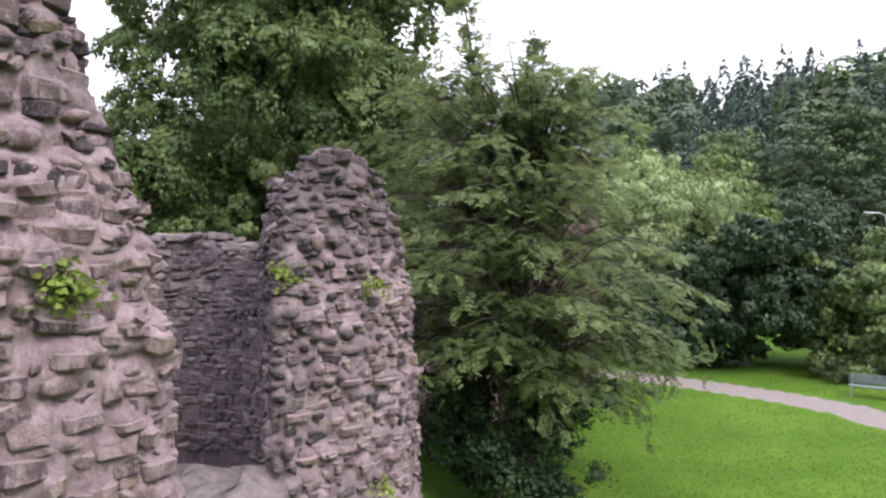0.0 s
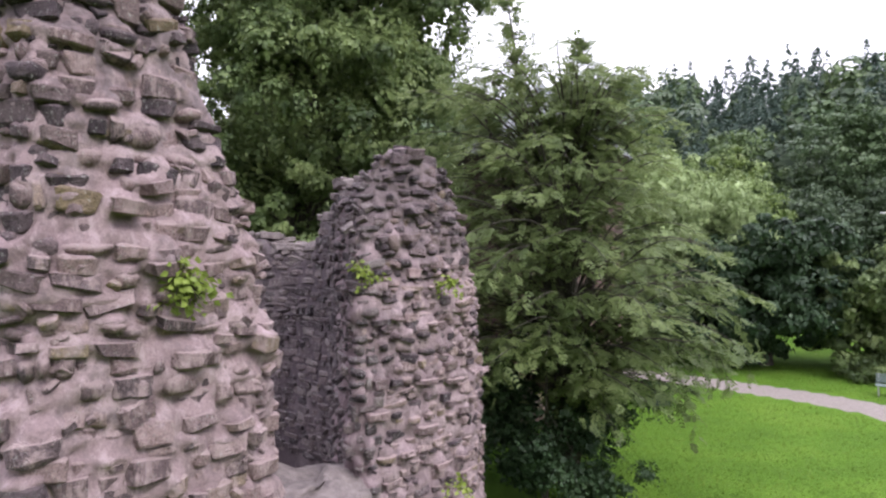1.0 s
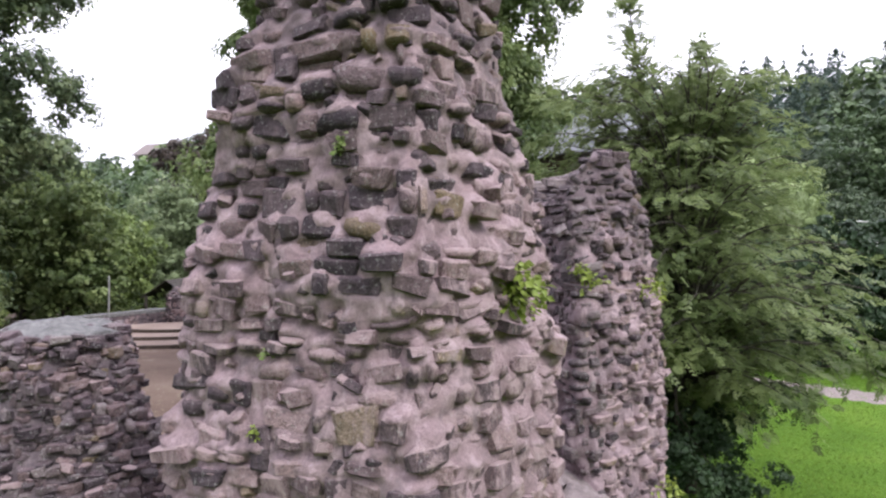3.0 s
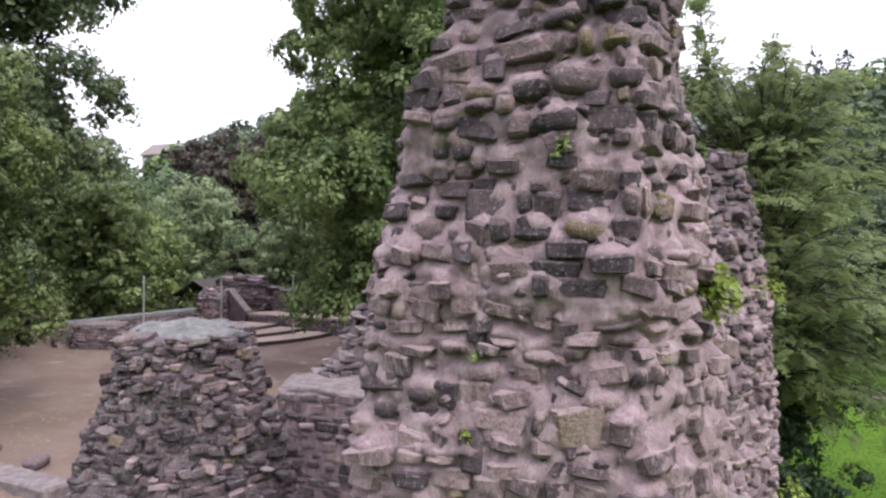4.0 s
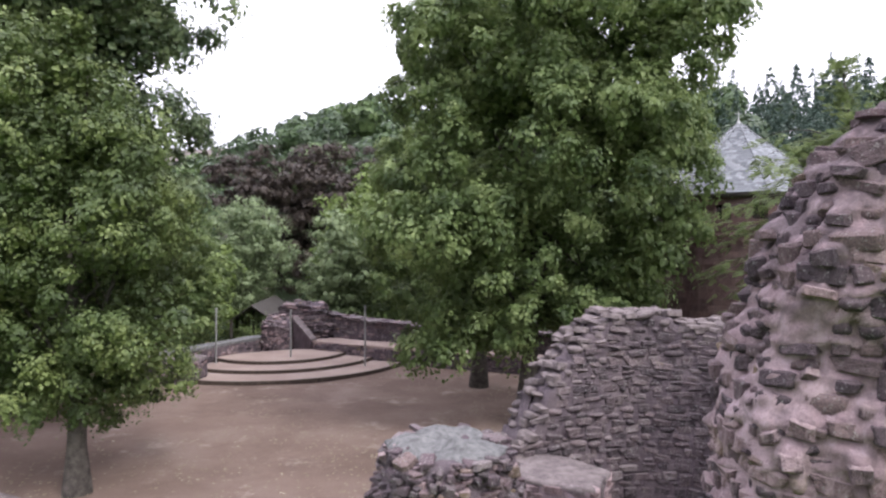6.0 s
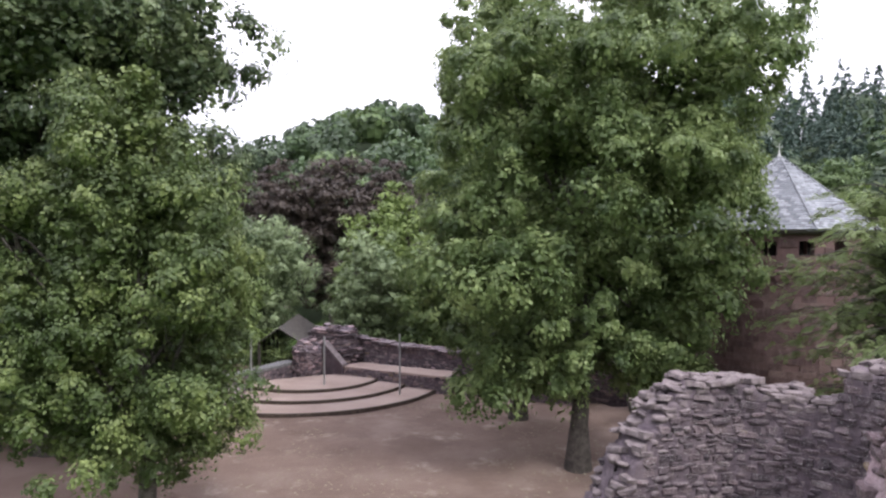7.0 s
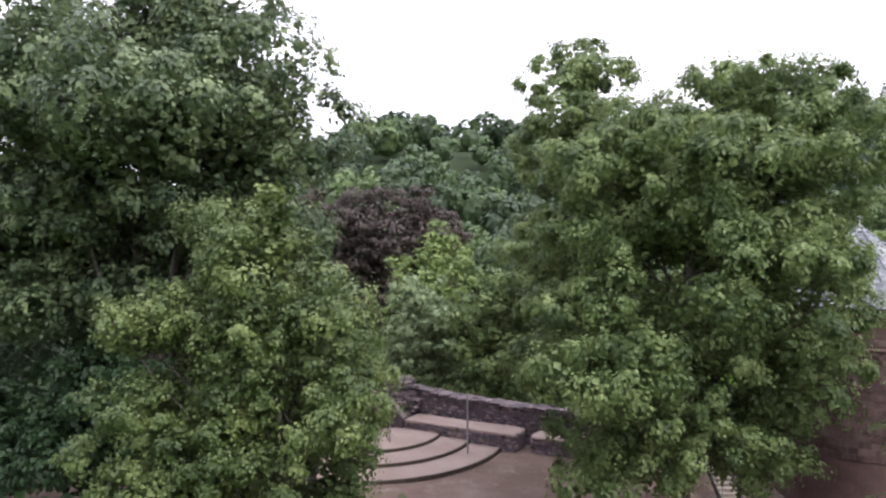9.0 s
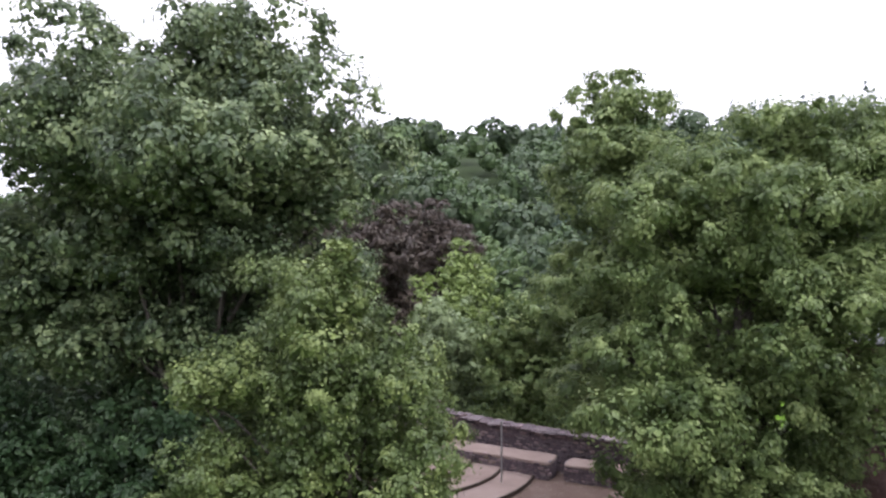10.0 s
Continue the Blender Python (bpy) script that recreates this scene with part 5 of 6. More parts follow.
def tree(name, base, label, lobes, pads, per, size, mat, r0, seed, pad=0.75, shell=0.35, droop=0.5, slim=0.7, category="tree", group="", bumps=0.28, trunk_top=0.7, forks=2, inner=1.0, flat=0.6, loose=0.06, billow=6, gap=-0.2, apart=1.1, hollow=0.75, depth=0.58, skirt=False):
    """A broadleaf tree: trunk with limbs, and a crown of leaves in domed pads with gaps between them."""
    rng = np.random.default_rng(seed)
    ob = thing(name, base, label, category, group)
    zt = max(l[2] + l[5] for l in lobes)
    L = np.array(lobes)
    mid = L[:, :2].mean(0)
    top = (base[0] * 0.6 + mid[0] * 0.4, base[1] * 0.6 + mid[1] * 0.4, base[2] + (zt - base[2]) * trunk_top)
    (v, f), limbs = grow_limbs(base, top, lobes, r0, rng, forks)
    v = v + 0.02 * np.stack([fbm(v, 4, 2, seed), fbm(v, 4, 2, seed + 1), 0 * v[:, 0]], 1)
    part_mesh("trunk", mesh_np("trunk", v, f, M_BARK), ob, "grey-brown trunk")
    for v, f in limbs:
        part_mesh("limb", mesh_np("limb", v, f, M_BARK), ob)
    cores = list(lobes)
    if billow:
        subs = []
        for l in lobes:
            c, r = np.array(l[:3]), np.array(l[3:])
            subs.append((*c, *(r * 0.80)))
            for _ in range(billow):
                g = rng.normal(0, 1, 3)
                g[2] = abs(g[2]) * 0.8 - 0.25
                g /= np.linalg.norm(g)
                k = rng.uniform(0.30, 0.50)
                subs.append((*(c + g * r * 0.88), *(np.full(3, r.mean() * k) * (1.1, 1.1, 0.75))))
        lobes = subs
        L = np.array(lobes)
    p, o = lobe_points(lobes, pads * 8, rng, shell, bumps, seed, 0.85, gap, hollow, not (skirt or category != "tree"))
    p, o = spaced(p, o, pads, pad * apart, rng)
    chunks = [leaf_pads(p, o, pad, per, size, rng, slim, flat, droop)]
    # shaded inner foliage that closes the crown
    C = np.array(cores)
    leaf = size * 1.7
    many = (inner * 3.3 * (C[:, 3] * C[:, 5]) / (leaf * leaf * 0.2)).astype(int) + 8
    k = np.repeat(np.arange(len(C)), many)
    g = rng.normal(0, 1, (len(k), 3))
    g *= (rng.uniform(0.2, depth, len(k)) / np.linalg.norm(g, axis=1))[:, None]
    chunks.append(leaf_cloud(C[k, :3] + g * C[k, 3:], 1, 0.05, leaf, rng, 0.4, 0.85, None, 0.3))
    n_out = max(4, int(pads * per * loose / 10))
    p, o = lobe_points(lobes, n_out, rng, 0.25, bumps * 1.2, seed, 0.7, gap, hollow)
    chunks.append(leaf_cloud(p, 10, pad * 0.3, size, rng, droop, slim, o, 0.9))
    v, f = merge(chunks)
    part_mesh("crown", mesh_np("crown", v, f, mat, False), ob, "leafy crown")
    return ob


L_LINDEN = leaf_material("linden_leaves", (0.034, 0.056, 0.020), (0.098, 0.140, 0.050), (0.255, 0.312, 0.130), 0.36)
L_SMALL = leaf_material("field_maple_leaves", (0.030, 0.047, 0.017), (0.073, 0.103, 0.036), (0.178, 0.218, 0.076))
L_DARK = leaf_material("dark_leaves", (0.026, 0.050, 0.026), (0.060, 0.100, 0.048), (0.125, 0.175, 0.090))
# own colour of the dark shrubs; painted shade under plane tree and yew
L_SHADE = leaf_material("deep_green_and_shade_leaves", (0.012, 0.027, 0.012), (0.026, 0.050, 0.022), (0.055, 0.090, 0.040))
L_DEEP = leaf_material("plane_leaves", (0.019, 0.033, 0.018), (0.074, 0.106, 0.051), (0.230, 0.278, 0.142), 0.22)
L_YEW = leaf_material("yew_needles", (0.074, 0.102, 0.041), (0.130, 0.170, 0.068), (0.198, 0.242, 0.102), 0.5)
L_WILLOW = leaf_material("willow_leaves", (0.090, 0.126, 0.062), (0.165, 0.212, 0.108), (0.250, 0.305, 0.168))
# bluish needle colour with the haze of distance put into it
L_CONIFER = leaf_material("hazy_spruce_needles", (0.032, 0.054, 0.042), (0.054, 0.084, 0.066), (0.086, 0.122, 0.094), 0.1)
L_FAR = leaf_material("far_leaves", (0.032, 0.056, 0.025), (0.059, 0.095, 0.040), (0.098, 0.140, 0.062))
L_FAR3 = leaf_material("far_light_leaves", (0.048, 0.078, 0.030), (0.088, 0.132, 0.050), (0.140, 0.190, 0.076))
L_FAR2 = leaf_material("far_dark_leaves", (0.027, 0.046, 0.024), (0.046, 0.071, 0.036), (0.076, 0.105, 0.054))
L_WILLOW2 = leaf_material("pale_willow_leaves", (0.155, 0.205, 0.085), (0.25, 0.32, 0.14), (0.36, 0.43, 0.22))
L_LIGHT = leaf_material("light_green_leaves", (0.070, 0.105, 0.028), (0.132, 0.182, 0.054), (0.205, 0.262, 0.088))
L_COPPER = leaf_material("copper_leaves", (0.030, 0.023, 0.020), (0.052, 0.040, 0.033), (0.082, 0.064, 0.052), 0.2)

tree("linden_tree", (-6.36, 20.6, 0), "large linden tree with a broad dense crown on the court",
     [(-6.4, 20.7, 7.2, 4.2, 3.2, 3.4), (-3.4, 20.8, 9.3, 3.2, 3.3, 3.1), (-8.7, 20.6, 6.4, 2.2, 2.8, 2.8), (-5.8, 20.8, 11.2, 3.3, 3.2, 3.2), (-2.5, 21.4, 12.7, 2.4, 2.4, 2.7), (-7.6, 20.9, 10.6, 2.2, 2.4, 2.6), (-7.7, 20.9, 12.9, 2.1, 2.1, 2.2), (-5.3, 21.0, 13.4, 2.2, 2.2, 2.2),
      (-3.5, 21.4, 14.6, 1.8, 1.8, 2.0), (-0.8, 21.6, 14.0, 1.9, 1.9, 2.4), (-2.1, 21.2, 10.4, 1.3, 1.6, 2.0), (-6.5, 20.8, 3.9, 3.5, 2.2, 1.6), (-3.9, 20.7, 3.1, 1.4, 1.4, 1.4), (-8.1, 20.5, 3.2, 1.7, 1.4, 1.4), (-9.1, 20.4, 2.9, 1.3, 1.2, 1.4), (-5.0, 20.9, 4.6, 1.7, 1.5, 1.6), (-3.2, 20.8, 4.4, 1.4, 1.5, 1.7), (-2.7, 20.8, 6.3, 1.6, 1.6, 1.8), (-4.3, 21.2, 14.5, 1.9, 1.8, 1.8)],
     620, 250, 0.135, L_LINDEN, 0.29, 101, pad=0.66, group="court lindens", loose=0.03, flat=0.78, shell=0.30, droop=0.6, gap=-0.24, apart=1.0, hollow=0.6)
tree("linden_tree", (-7.6, 26.8, 0), "tall linden tree behind another on the court",
     [(-7.6, 27.4, 9.0, 3.0, 3.0, 3.8), (-8.2, 27.6, 13.6, 2.4, 2.4, 3.4), (-8.1, 28.0, 17.3, 1.7, 1.7, 2.3), (-8.0, 27.9, 15.3, 1.9, 1.8, 1.8), (-5.6, 27.4, 12.5, 2.2, 2.2, 2.8), (-9.6, 27.0, 8.6, 2.0, 2.0, 2.8), (-7.6, 27.0, 5.2, 3.0, 2.4, 1.6)],
     330, 170, 0.17, L_LINDEN, 0.28, 103, pad=0.7, gap=-0.3, group="court lindens")
tree("field_maple", (-17.7, 14.9, 0), "bushy small-leaved maple on the court's edge",
     [(-18.9, 15.3, 5.4, 2.9, 2.1, 2.8), (-18.5, 15.1, 8.0, 1.9, 2.1, 2.0), (-16.8, 15.1, 6.4, 1.3, 1.6, 1.7), (-20.9, 15.2, 6.2, 1.0, 1.4, 1.5), (-18.2, 15.4, 11.0, 0.95, 0.9, 1.2), (-18.5, 15.3, 9.8, 1.75, 1.4, 1.5), (-17.8, 15.3, 2.9, 2.5, 1.7, 1.5), (-16.6, 15.2, 3.7, 1.4, 1.6, 1.9), (-20.2, 15.3, 3.6, 1.5, 1.4, 2.0), (-17.3, 15.0, 8.2, 1.2, 1.2, 1.3), (-21.2, 15.0, 7.9, 1.5, 1.2, 0.8), (-18.9, 15.2, 2.7, 2.0, 1.5, 1.2)],
     640, 190, 0.09, L_SMALL, 0.22, 105, pad=0.47, droop=0.1, flat=0.85, bumps=0.36, loose=0.05, shell=0.34, gap=-0.08, apart=1.0, hollow=0.8, skirt=True)
tree("plane_tree", (-24.5, 22.5, 0), "huge dark-leaved tree behind the maple",
     [(-24.8, 24.6, 9.0, 5.3, 3.4, 4.3), (-23.9, 22.5, 14.6, 4.9, 5.2, 4.0), (-20.7, 22.6, 14.2, 2.5, 2.6, 3.0), (-27.5, 22.0, 15.2, 4.2, 3.8, 3.8), (-23.4, 22.5, 18.2, 3.0, 2.6, 2.2), (-21.3, 23.9, 8.8, 2.1, 2.2, 3.2), (-30.0, 23.2, 10.2, 4.3, 3.6, 4.2), (-26.4, 21.4, 11.6, 2.2, 1.8, 1.6), (-22.6, 21.4, 11.0, 1.8, 1.5, 1.4), (-24.4, 21.9, 8.2, 1.6, 1.3, 1.5), (-28.0, 21.6, 8.0, 1.8, 1.4, 1.6)],
     800, 165, 0.165, L_DEEP, 0.6, 107, pad=0.95, loose=0.03, flat=0.74, trunk_top=0.45, gap=-0.13, apart=1.0, shell=0.34, inner=2.6, hollow=0.6, depth=0.8)

# added leaf mass, its near-black colour standing for shade under the canopy
tree("shade_thicket", (-26.5, 22.2, -0.3), "near-black leaf mass added as painted shade under the huge tree", [(-23.2, 22.0, 2.6, 2.6, 1.8, 2.4), (-26.8, 22.2, 3.2, 3.0, 1.8, 3.2), (-30.2, 22.2, 3.6, 3.0, 1.8, 3.6), (-24.9, 21.7, 5.2, 1.7, 1.2, 1.8)], 230, 110, 0.17, L_SHADE, 0.12, 109, pad=0.8, category="shrub")


def fronds(p, d, nrm, length, rng, pairs=6, leaf=0.16, wide=0.055):
    """Flat feathery sprays: leaflets in pairs along a bowed rib."""
    n = len(p)
    d = d / (np.linalg.norm(d, axis=1)[:, None] + 1e-6)
    side = np.cross(d, nrm)
    side /= np.linalg.norm(side, axis=1)[:, None] + 1e-6
    nr = np.cross(side, d)
    ln = length * rng.uniform(0.6, 1.3, n)[:, None]
    out = []
    for k in range(pairs):
        f = (k + 0.5) / pairs
        at = p + d * ln * f - np.array([0, 0, 1.0]) * ln * 0.22 * f * f
        for sg in (-1, 1):
            e = d * 0.75 + side * (sg * 0.75) + nr * rng.normal(0, 0.12, n)[:, None]
            e[:, 2] -= 0.16
            e /= np.linalg.norm(e, axis=1)[:, None]
            w = np.cross(e, nr)
            s = leaf * (1.15 - 0.65 * f) * rng.uniform(0.7, 1.25, n)[:, None]
            out.append(np.stack([at, at + e * s * 0.45 + w * wide * 0.5, at + e * s, at + e * s * 0.45 - w * wide * 0.5], 1))
    v = np.stack(out, 1).reshape(-1, 3)
    return v, np.arange(len(v)).reshape(-1, 4)


def yew(base, height, reach, seed):
    """A broad yew: a fan of rising branches that bow outwards, with layered feathery sprays and thin leaders."""
    rng = np.random.default_rng(seed)
    ob = thing("yew_tree", base, "broad feathery yew with drooping branches on the lawn", "tree")
    bx, by, bz = base
    chunks, cents, dirs = [], [], []
    for dx, dy, top in ((-1.5, 0.0, 1.03), (-0.1, 0.3, 0.86), (0.15, -0.2, 0.93), (1.3, 0.8, 0.84), (-0.6, -0.6, 0.80), (-2.2, 0.5, 0.86)):
        line = np.array([(bx, by, bz), (bx + dx * 0.25, by + dy * 0.25, bz + height * top * 0.35), (bx + dx * 0.7, by + dy * 0.7, bz + height * top * 0.75), (bx + dx, by + dy, bz + height * top)])
        chunks.append(tube(line, [0.24, 0.15, 0.06, 0.012], 8))
        # open side shoots along the leader
        m = 150 if top > 0.9 else 70
        t = rng.uniform(0.68, 1.0, m)
        at = np.stack([np.interp(t, [0, 0.35, 0.75, 1], line[:, k]) for k in range(3)], 1)
        a = rng.uniform(0, 2 * np.pi, m)
        dd = np.stack([np.cos(a), np.sin(a), rng.uniform(0.3, 1.0, m)], 1)
        far = (rng.random(m) * (1.10 - t) * 2.3)[:, None]
        for q in (0.25, 0.6, 0.95):
            cents.append(at + dd * far * q + rng.normal(0, 0.05, at.shape))
            dirs.append(dd + rng.normal(0, 0.45, dd.shape))
        for q in range(0, m, 3):
            chunks.append(tube([at[q], at[q] + dd[q] * far[q] * 0.6, at[q] + dd[q] * far[q]], [0.014, 0.01, 0.004], 4))
    trunks = len(chunks)
    for i in range(300):
        e = rng.uniform(0.24, 0.92)
        a = rng.uniform(0, 2 * np.pi)
        prof = np.interp(e, [0.12, 0.28, 0.38, 0.48, 0.57, 0.65, 0.72, 0.85, 0.9], [0.5, 0.74, 0.94, 1.0, 0.96, 0.82, 0.78, 0.72, 0.5])
        ln = reach * prof * (1 - 0.12 * math.cos(a) * (e > 0.62)) * rng.uniform(0.5, 1.08)
        z0, z1 = bz + height * e * rng.uniform(0.5, 0.82), bz + height * e
        lean = -0.5 * e
        u = np.linspace(0, 1, 10)
        mid_r, mid_z = 0.5 * ln, z1 + 0.16 * ln
        r = 2 * u * (1 - u) * mid_r + u * u * ln
        z = (1 - u) ** 2 * z0 + 2 * u * (1 - u) * mid_z + u * u * (z1 - 0.12 * ln)
        bend = 0.25 * rng.normal() * u ** 2
        line = np.stack([bx + lean * u + np.cos(a + bend) * r, by + np.sin(a + bend) * r, z], 1)
        chunks.append(tube(line, 0.032 * (1 - 0.94 * u) + 0.003, 5))
        m = int(12 + 38 * ln / reach)
        t = 1.02 - 0.82 * rng.random(m) ** 1.15
        pts = np.stack([np.interp(t, u, line[:, k]) for k in range(3)], 1)
        sway = rng.normal(0, 0.36, m) * (1.15 - 0.55 * t)
        across = np.array([-np.sin(a), np.cos(a), 0])
        pts = pts + sway[:, None] * across
        pts[:, 2] -= 0.30 * np.abs(sway) + np.abs(rng.normal(0, 0.05, m))
        dd = np.array([np.cos(a), np.sin(a), -0.25]) + np.sign(sway)[:, None] * across * rng.uniform(0.2, 1.2, m)[:, None] + rng.normal(0, 0.38, (m, 3))
        cents.append(pts)
        dirs.append(dd)
        # strands that hang from the low tips
        if e < 0.42 and math.cos(a) > 0.3 and rng.random() < 0.5:
            for _ in range(2):
                drop = rng.uniform(0.3, 1.5)
                k = int(5 + drop * 4)
                q = np.linspace(0, 1, k)
                st = line[-1 - rng.integers(0, 3)]
                hang = np.stack([st[0] + np.cos(a) * 0.35 * q + rng.normal(0, 0.16, k), st[1] + np.sin(a) * 0.35 * q + rng.normal(0, 0.16, k), st[2] - drop * q], 1)
                cents.append(hang)
                dirs.append(np.tile([np.cos(a) * 0.4, np.sin(a) * 0.4, -0.7], (k, 1)) + rng.normal(0, 0.5, (k, 3)))
                chunks.append(tube(hang[[0, k // 2, k - 1]], [0.008, 0.006, 0.003], 4))
    for k, (v, f) in enumerate(chunks[:trunks]):
        part_mesh("trunk" if len(v) >= 32 else "shoot", mesh_np("branch", v, f, M_BARK), ob)
    for v, f in chunks[trunks:]:
        part_mesh("branch", mesh_np("branch", v, f, M_BARK), ob)
    c, dd = np.concatenate(cents), np.concatenate(dirs)
    nn = rng.normal(0, 0.3, c.shape)
    nn[:, 2] += 1.0
    v, f = fronds(c, dd, nn, 0.32, rng, 5, 0.14, 0.052)
    part_mesh("crown", mesh_np("crown", v, f, L_YEW, False), ob, "feathery needle sprays")
    return ob


yew((2.0, 15.2, -1.6), 11.5, 4.5, 201)
# partly a shrub, partly the yew's shaded inside put into near-black leaves
tree("shrub_and_yew_shade", (1.2, 13.9, -1.6), "dark leafy shrub and painted shade under the yew", [(0.9, 14.0, -0.5, 1.3, 1.0, 1.1), (2.2, 13.7, -0.8, 1.0, 0.9, 0.8), (0.4, 15.0, 0.6, 1.5, 1.2, 1.7), (2.4, 15.2, 0.3, 1.4, 1.2, 1.6), (1.5, 15.4, 1.7, 1.3, 1.0, 1.2)], 160, 110, 0.075, L_SHADE, 0.08, 203, pad=0.45, category="shrub")

# shrubs and trees beyond the lawn
tree("willow", (12.3, 34.5, -1.5), "rounded pale green willow", [(10.9, 34.5, 5.9, 2.8, 2.4, 3.2), (14.0, 34.8, 5.6, 2.8, 2.4, 2.7), (12.4, 34.5, 2.5, 4.0, 3, 3)], 240, 170, 0.17, L_WILLOW2, 0.35, 211, slim=0.36, droop=0.9, pad=0.8, flat=0.9, skirt=True)
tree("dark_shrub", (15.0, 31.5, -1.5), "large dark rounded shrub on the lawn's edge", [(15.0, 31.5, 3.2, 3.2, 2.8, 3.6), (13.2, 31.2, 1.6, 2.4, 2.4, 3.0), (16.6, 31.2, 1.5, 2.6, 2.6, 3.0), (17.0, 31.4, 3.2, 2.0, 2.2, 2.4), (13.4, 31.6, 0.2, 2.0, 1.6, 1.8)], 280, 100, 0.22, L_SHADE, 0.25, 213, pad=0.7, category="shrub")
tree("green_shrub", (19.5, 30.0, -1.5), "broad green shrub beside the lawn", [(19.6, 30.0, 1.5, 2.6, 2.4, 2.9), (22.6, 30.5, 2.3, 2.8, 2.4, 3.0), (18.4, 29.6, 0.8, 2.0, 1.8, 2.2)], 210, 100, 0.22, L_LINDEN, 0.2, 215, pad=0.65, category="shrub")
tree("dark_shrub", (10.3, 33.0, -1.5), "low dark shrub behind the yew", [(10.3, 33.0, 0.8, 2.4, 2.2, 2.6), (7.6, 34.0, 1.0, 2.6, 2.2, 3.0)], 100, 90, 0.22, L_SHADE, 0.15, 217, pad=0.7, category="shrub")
tree("ivy_hedge", (18.2, 27.2, -1.5), "low rounded ivy hedge beside the path", [(17.9, 27.4, -1.1, 1.6, 1.3, 0.9), (20.2, 26.9, -0.9, 2.2, 1.5, 1.1), (22.6, 26.4, -0.8, 2.2, 1.5, 1.1)], 220, 90, 0.12, L_LINDEN, 0.05, 219, pad=0.4, category="hedge")

# trees beyond the curtain wall
MID = [
    ("willow", "rounded grey-green willow beyond the wall", -24.0, 47.0, -1.0, 4.3, 9.8, L_WILLOW, 1500),
    ("grey_willow", "grey-green shrubby willow behind the wall", -16.0, 41.5, -1.5, 2.7, 9.0, L_WILLOW, 1100),
    ("ash_tree", "light green ash tree behind the wall", -14.6, 46.5, -1.5, 3.3, 12.4, L_LIGHT, 1200),
    ("ash_tree", "dense green tree close behind the wall", -10.6, 40.0, -1.5, 3.4, 9.0, L_LINDEN, 1200),
    ("ash_tree", "dense green tree close behind the wall", -5.6, 38.5, -1.5, 3.8, 11.0, L_LINDEN, 1200),
    ("ash_tree", "dense green tree near the round tower", -0.5, 36.0, -1.5, 3.6, 10.0, L_LINDEN, 1000),
    ("maple_tree", "green tree at the court's far corner", -24.5, 34.5, -0.5, 3.2, 9.0, L_LINDEN, 1200),
    ("maple_tree", "green tree behind the parapet", -28.5, 37.0, -1.0, 4.2, 12.0, L_SMALL, 1200),
    ("maple_tree", "light green tree behind the parapet", -25.2, 41.0, -1.0, 2.6, 7.0, L_LIGHT, 800),
    ("maple_tree", "tall green tree behind the parapet", -34.0, 36.0, -1.0, 5.0, 15.0, L_DARK, 1400),
    ("maple_tree", "dark tree at the court's western edge", -37.0, 27.0, -0.5, 5.5, 12.0, L_DARK, 1400),
    ("beech_tree", "large green deciduous tree at the wood's edge", 39.6, 62.0, 2.0, 6.0, 19.5, L_FAR, 1500),
    ("beech_tree", "green deciduous tree at the wood's edge", 29.6, 66.0, 2.0, 4.0, 17.2, L_FAR3, 1200),
    ("ash_tree", "light green tree at the wood's edge", 21.5, 50.0, 0.0, 3.6, 12.0, L_LIGHT, 1100),
    ("ash_tree", "light green slender tree at the wood's edge", 18.8, 60.0, 0.0, 3.0, 15.5, L_LIGHT, 900),
    ("beech_tree", "dark deciduous tree at the wood's edge", 29.0, 54.0, 0.0, 4.6, 9.5, L_FAR2, 1200),
    ("beech_tree", "dark deciduous tree at the wood's edge", 37.0, 54.0, 0.0, 5.0, 11.0, L_FAR2, 1200),
    ("copper_beech", "dark purple copper beech", -27.5, 63.0, 0.0, 3.5, 17.0, L_COPPER, 1500),
    ("copper_beech", "dark purple copper beech", -22.0, 63.0, 0.0, 3.9, 18.0, L_COPPER, 1500),
    ("copper_beech", "dark purple copper beech", -17.3, 71.0, 0.0, 3.7, 19.0, L_COPPER, 1300),
    ("copper_beech", "dark purple copper beech", -34.0, 72.0, 0.0, 4.0, 15.0, L_COPPER, 700),
]


def auto_lobes(x, y, z0, r, zt, rng):
    h = zt - z0
    out = [(x, y, z0 + h * 0.52, r * 0.85, r * 0.8, h * 0.34), (x, y, zt - h * 0.20, r * 0.55, r * 0.55, h * 0.20), (x, y, z0 + h * 0.25, r * 0.8, r * 0.7, h * 0.2)]
    for i in range(5):
        a = rng.uniform(0, 2 * np.pi)
        out.append((x + math.cos(a) * r * 0.5, y + math.sin(a) * r * 0.5, z0 + h * rng.uniform(0.3, 0.72), r * 0.5, r * 0.5, h * rng.uniform(0.14, 0.22)))
    return out


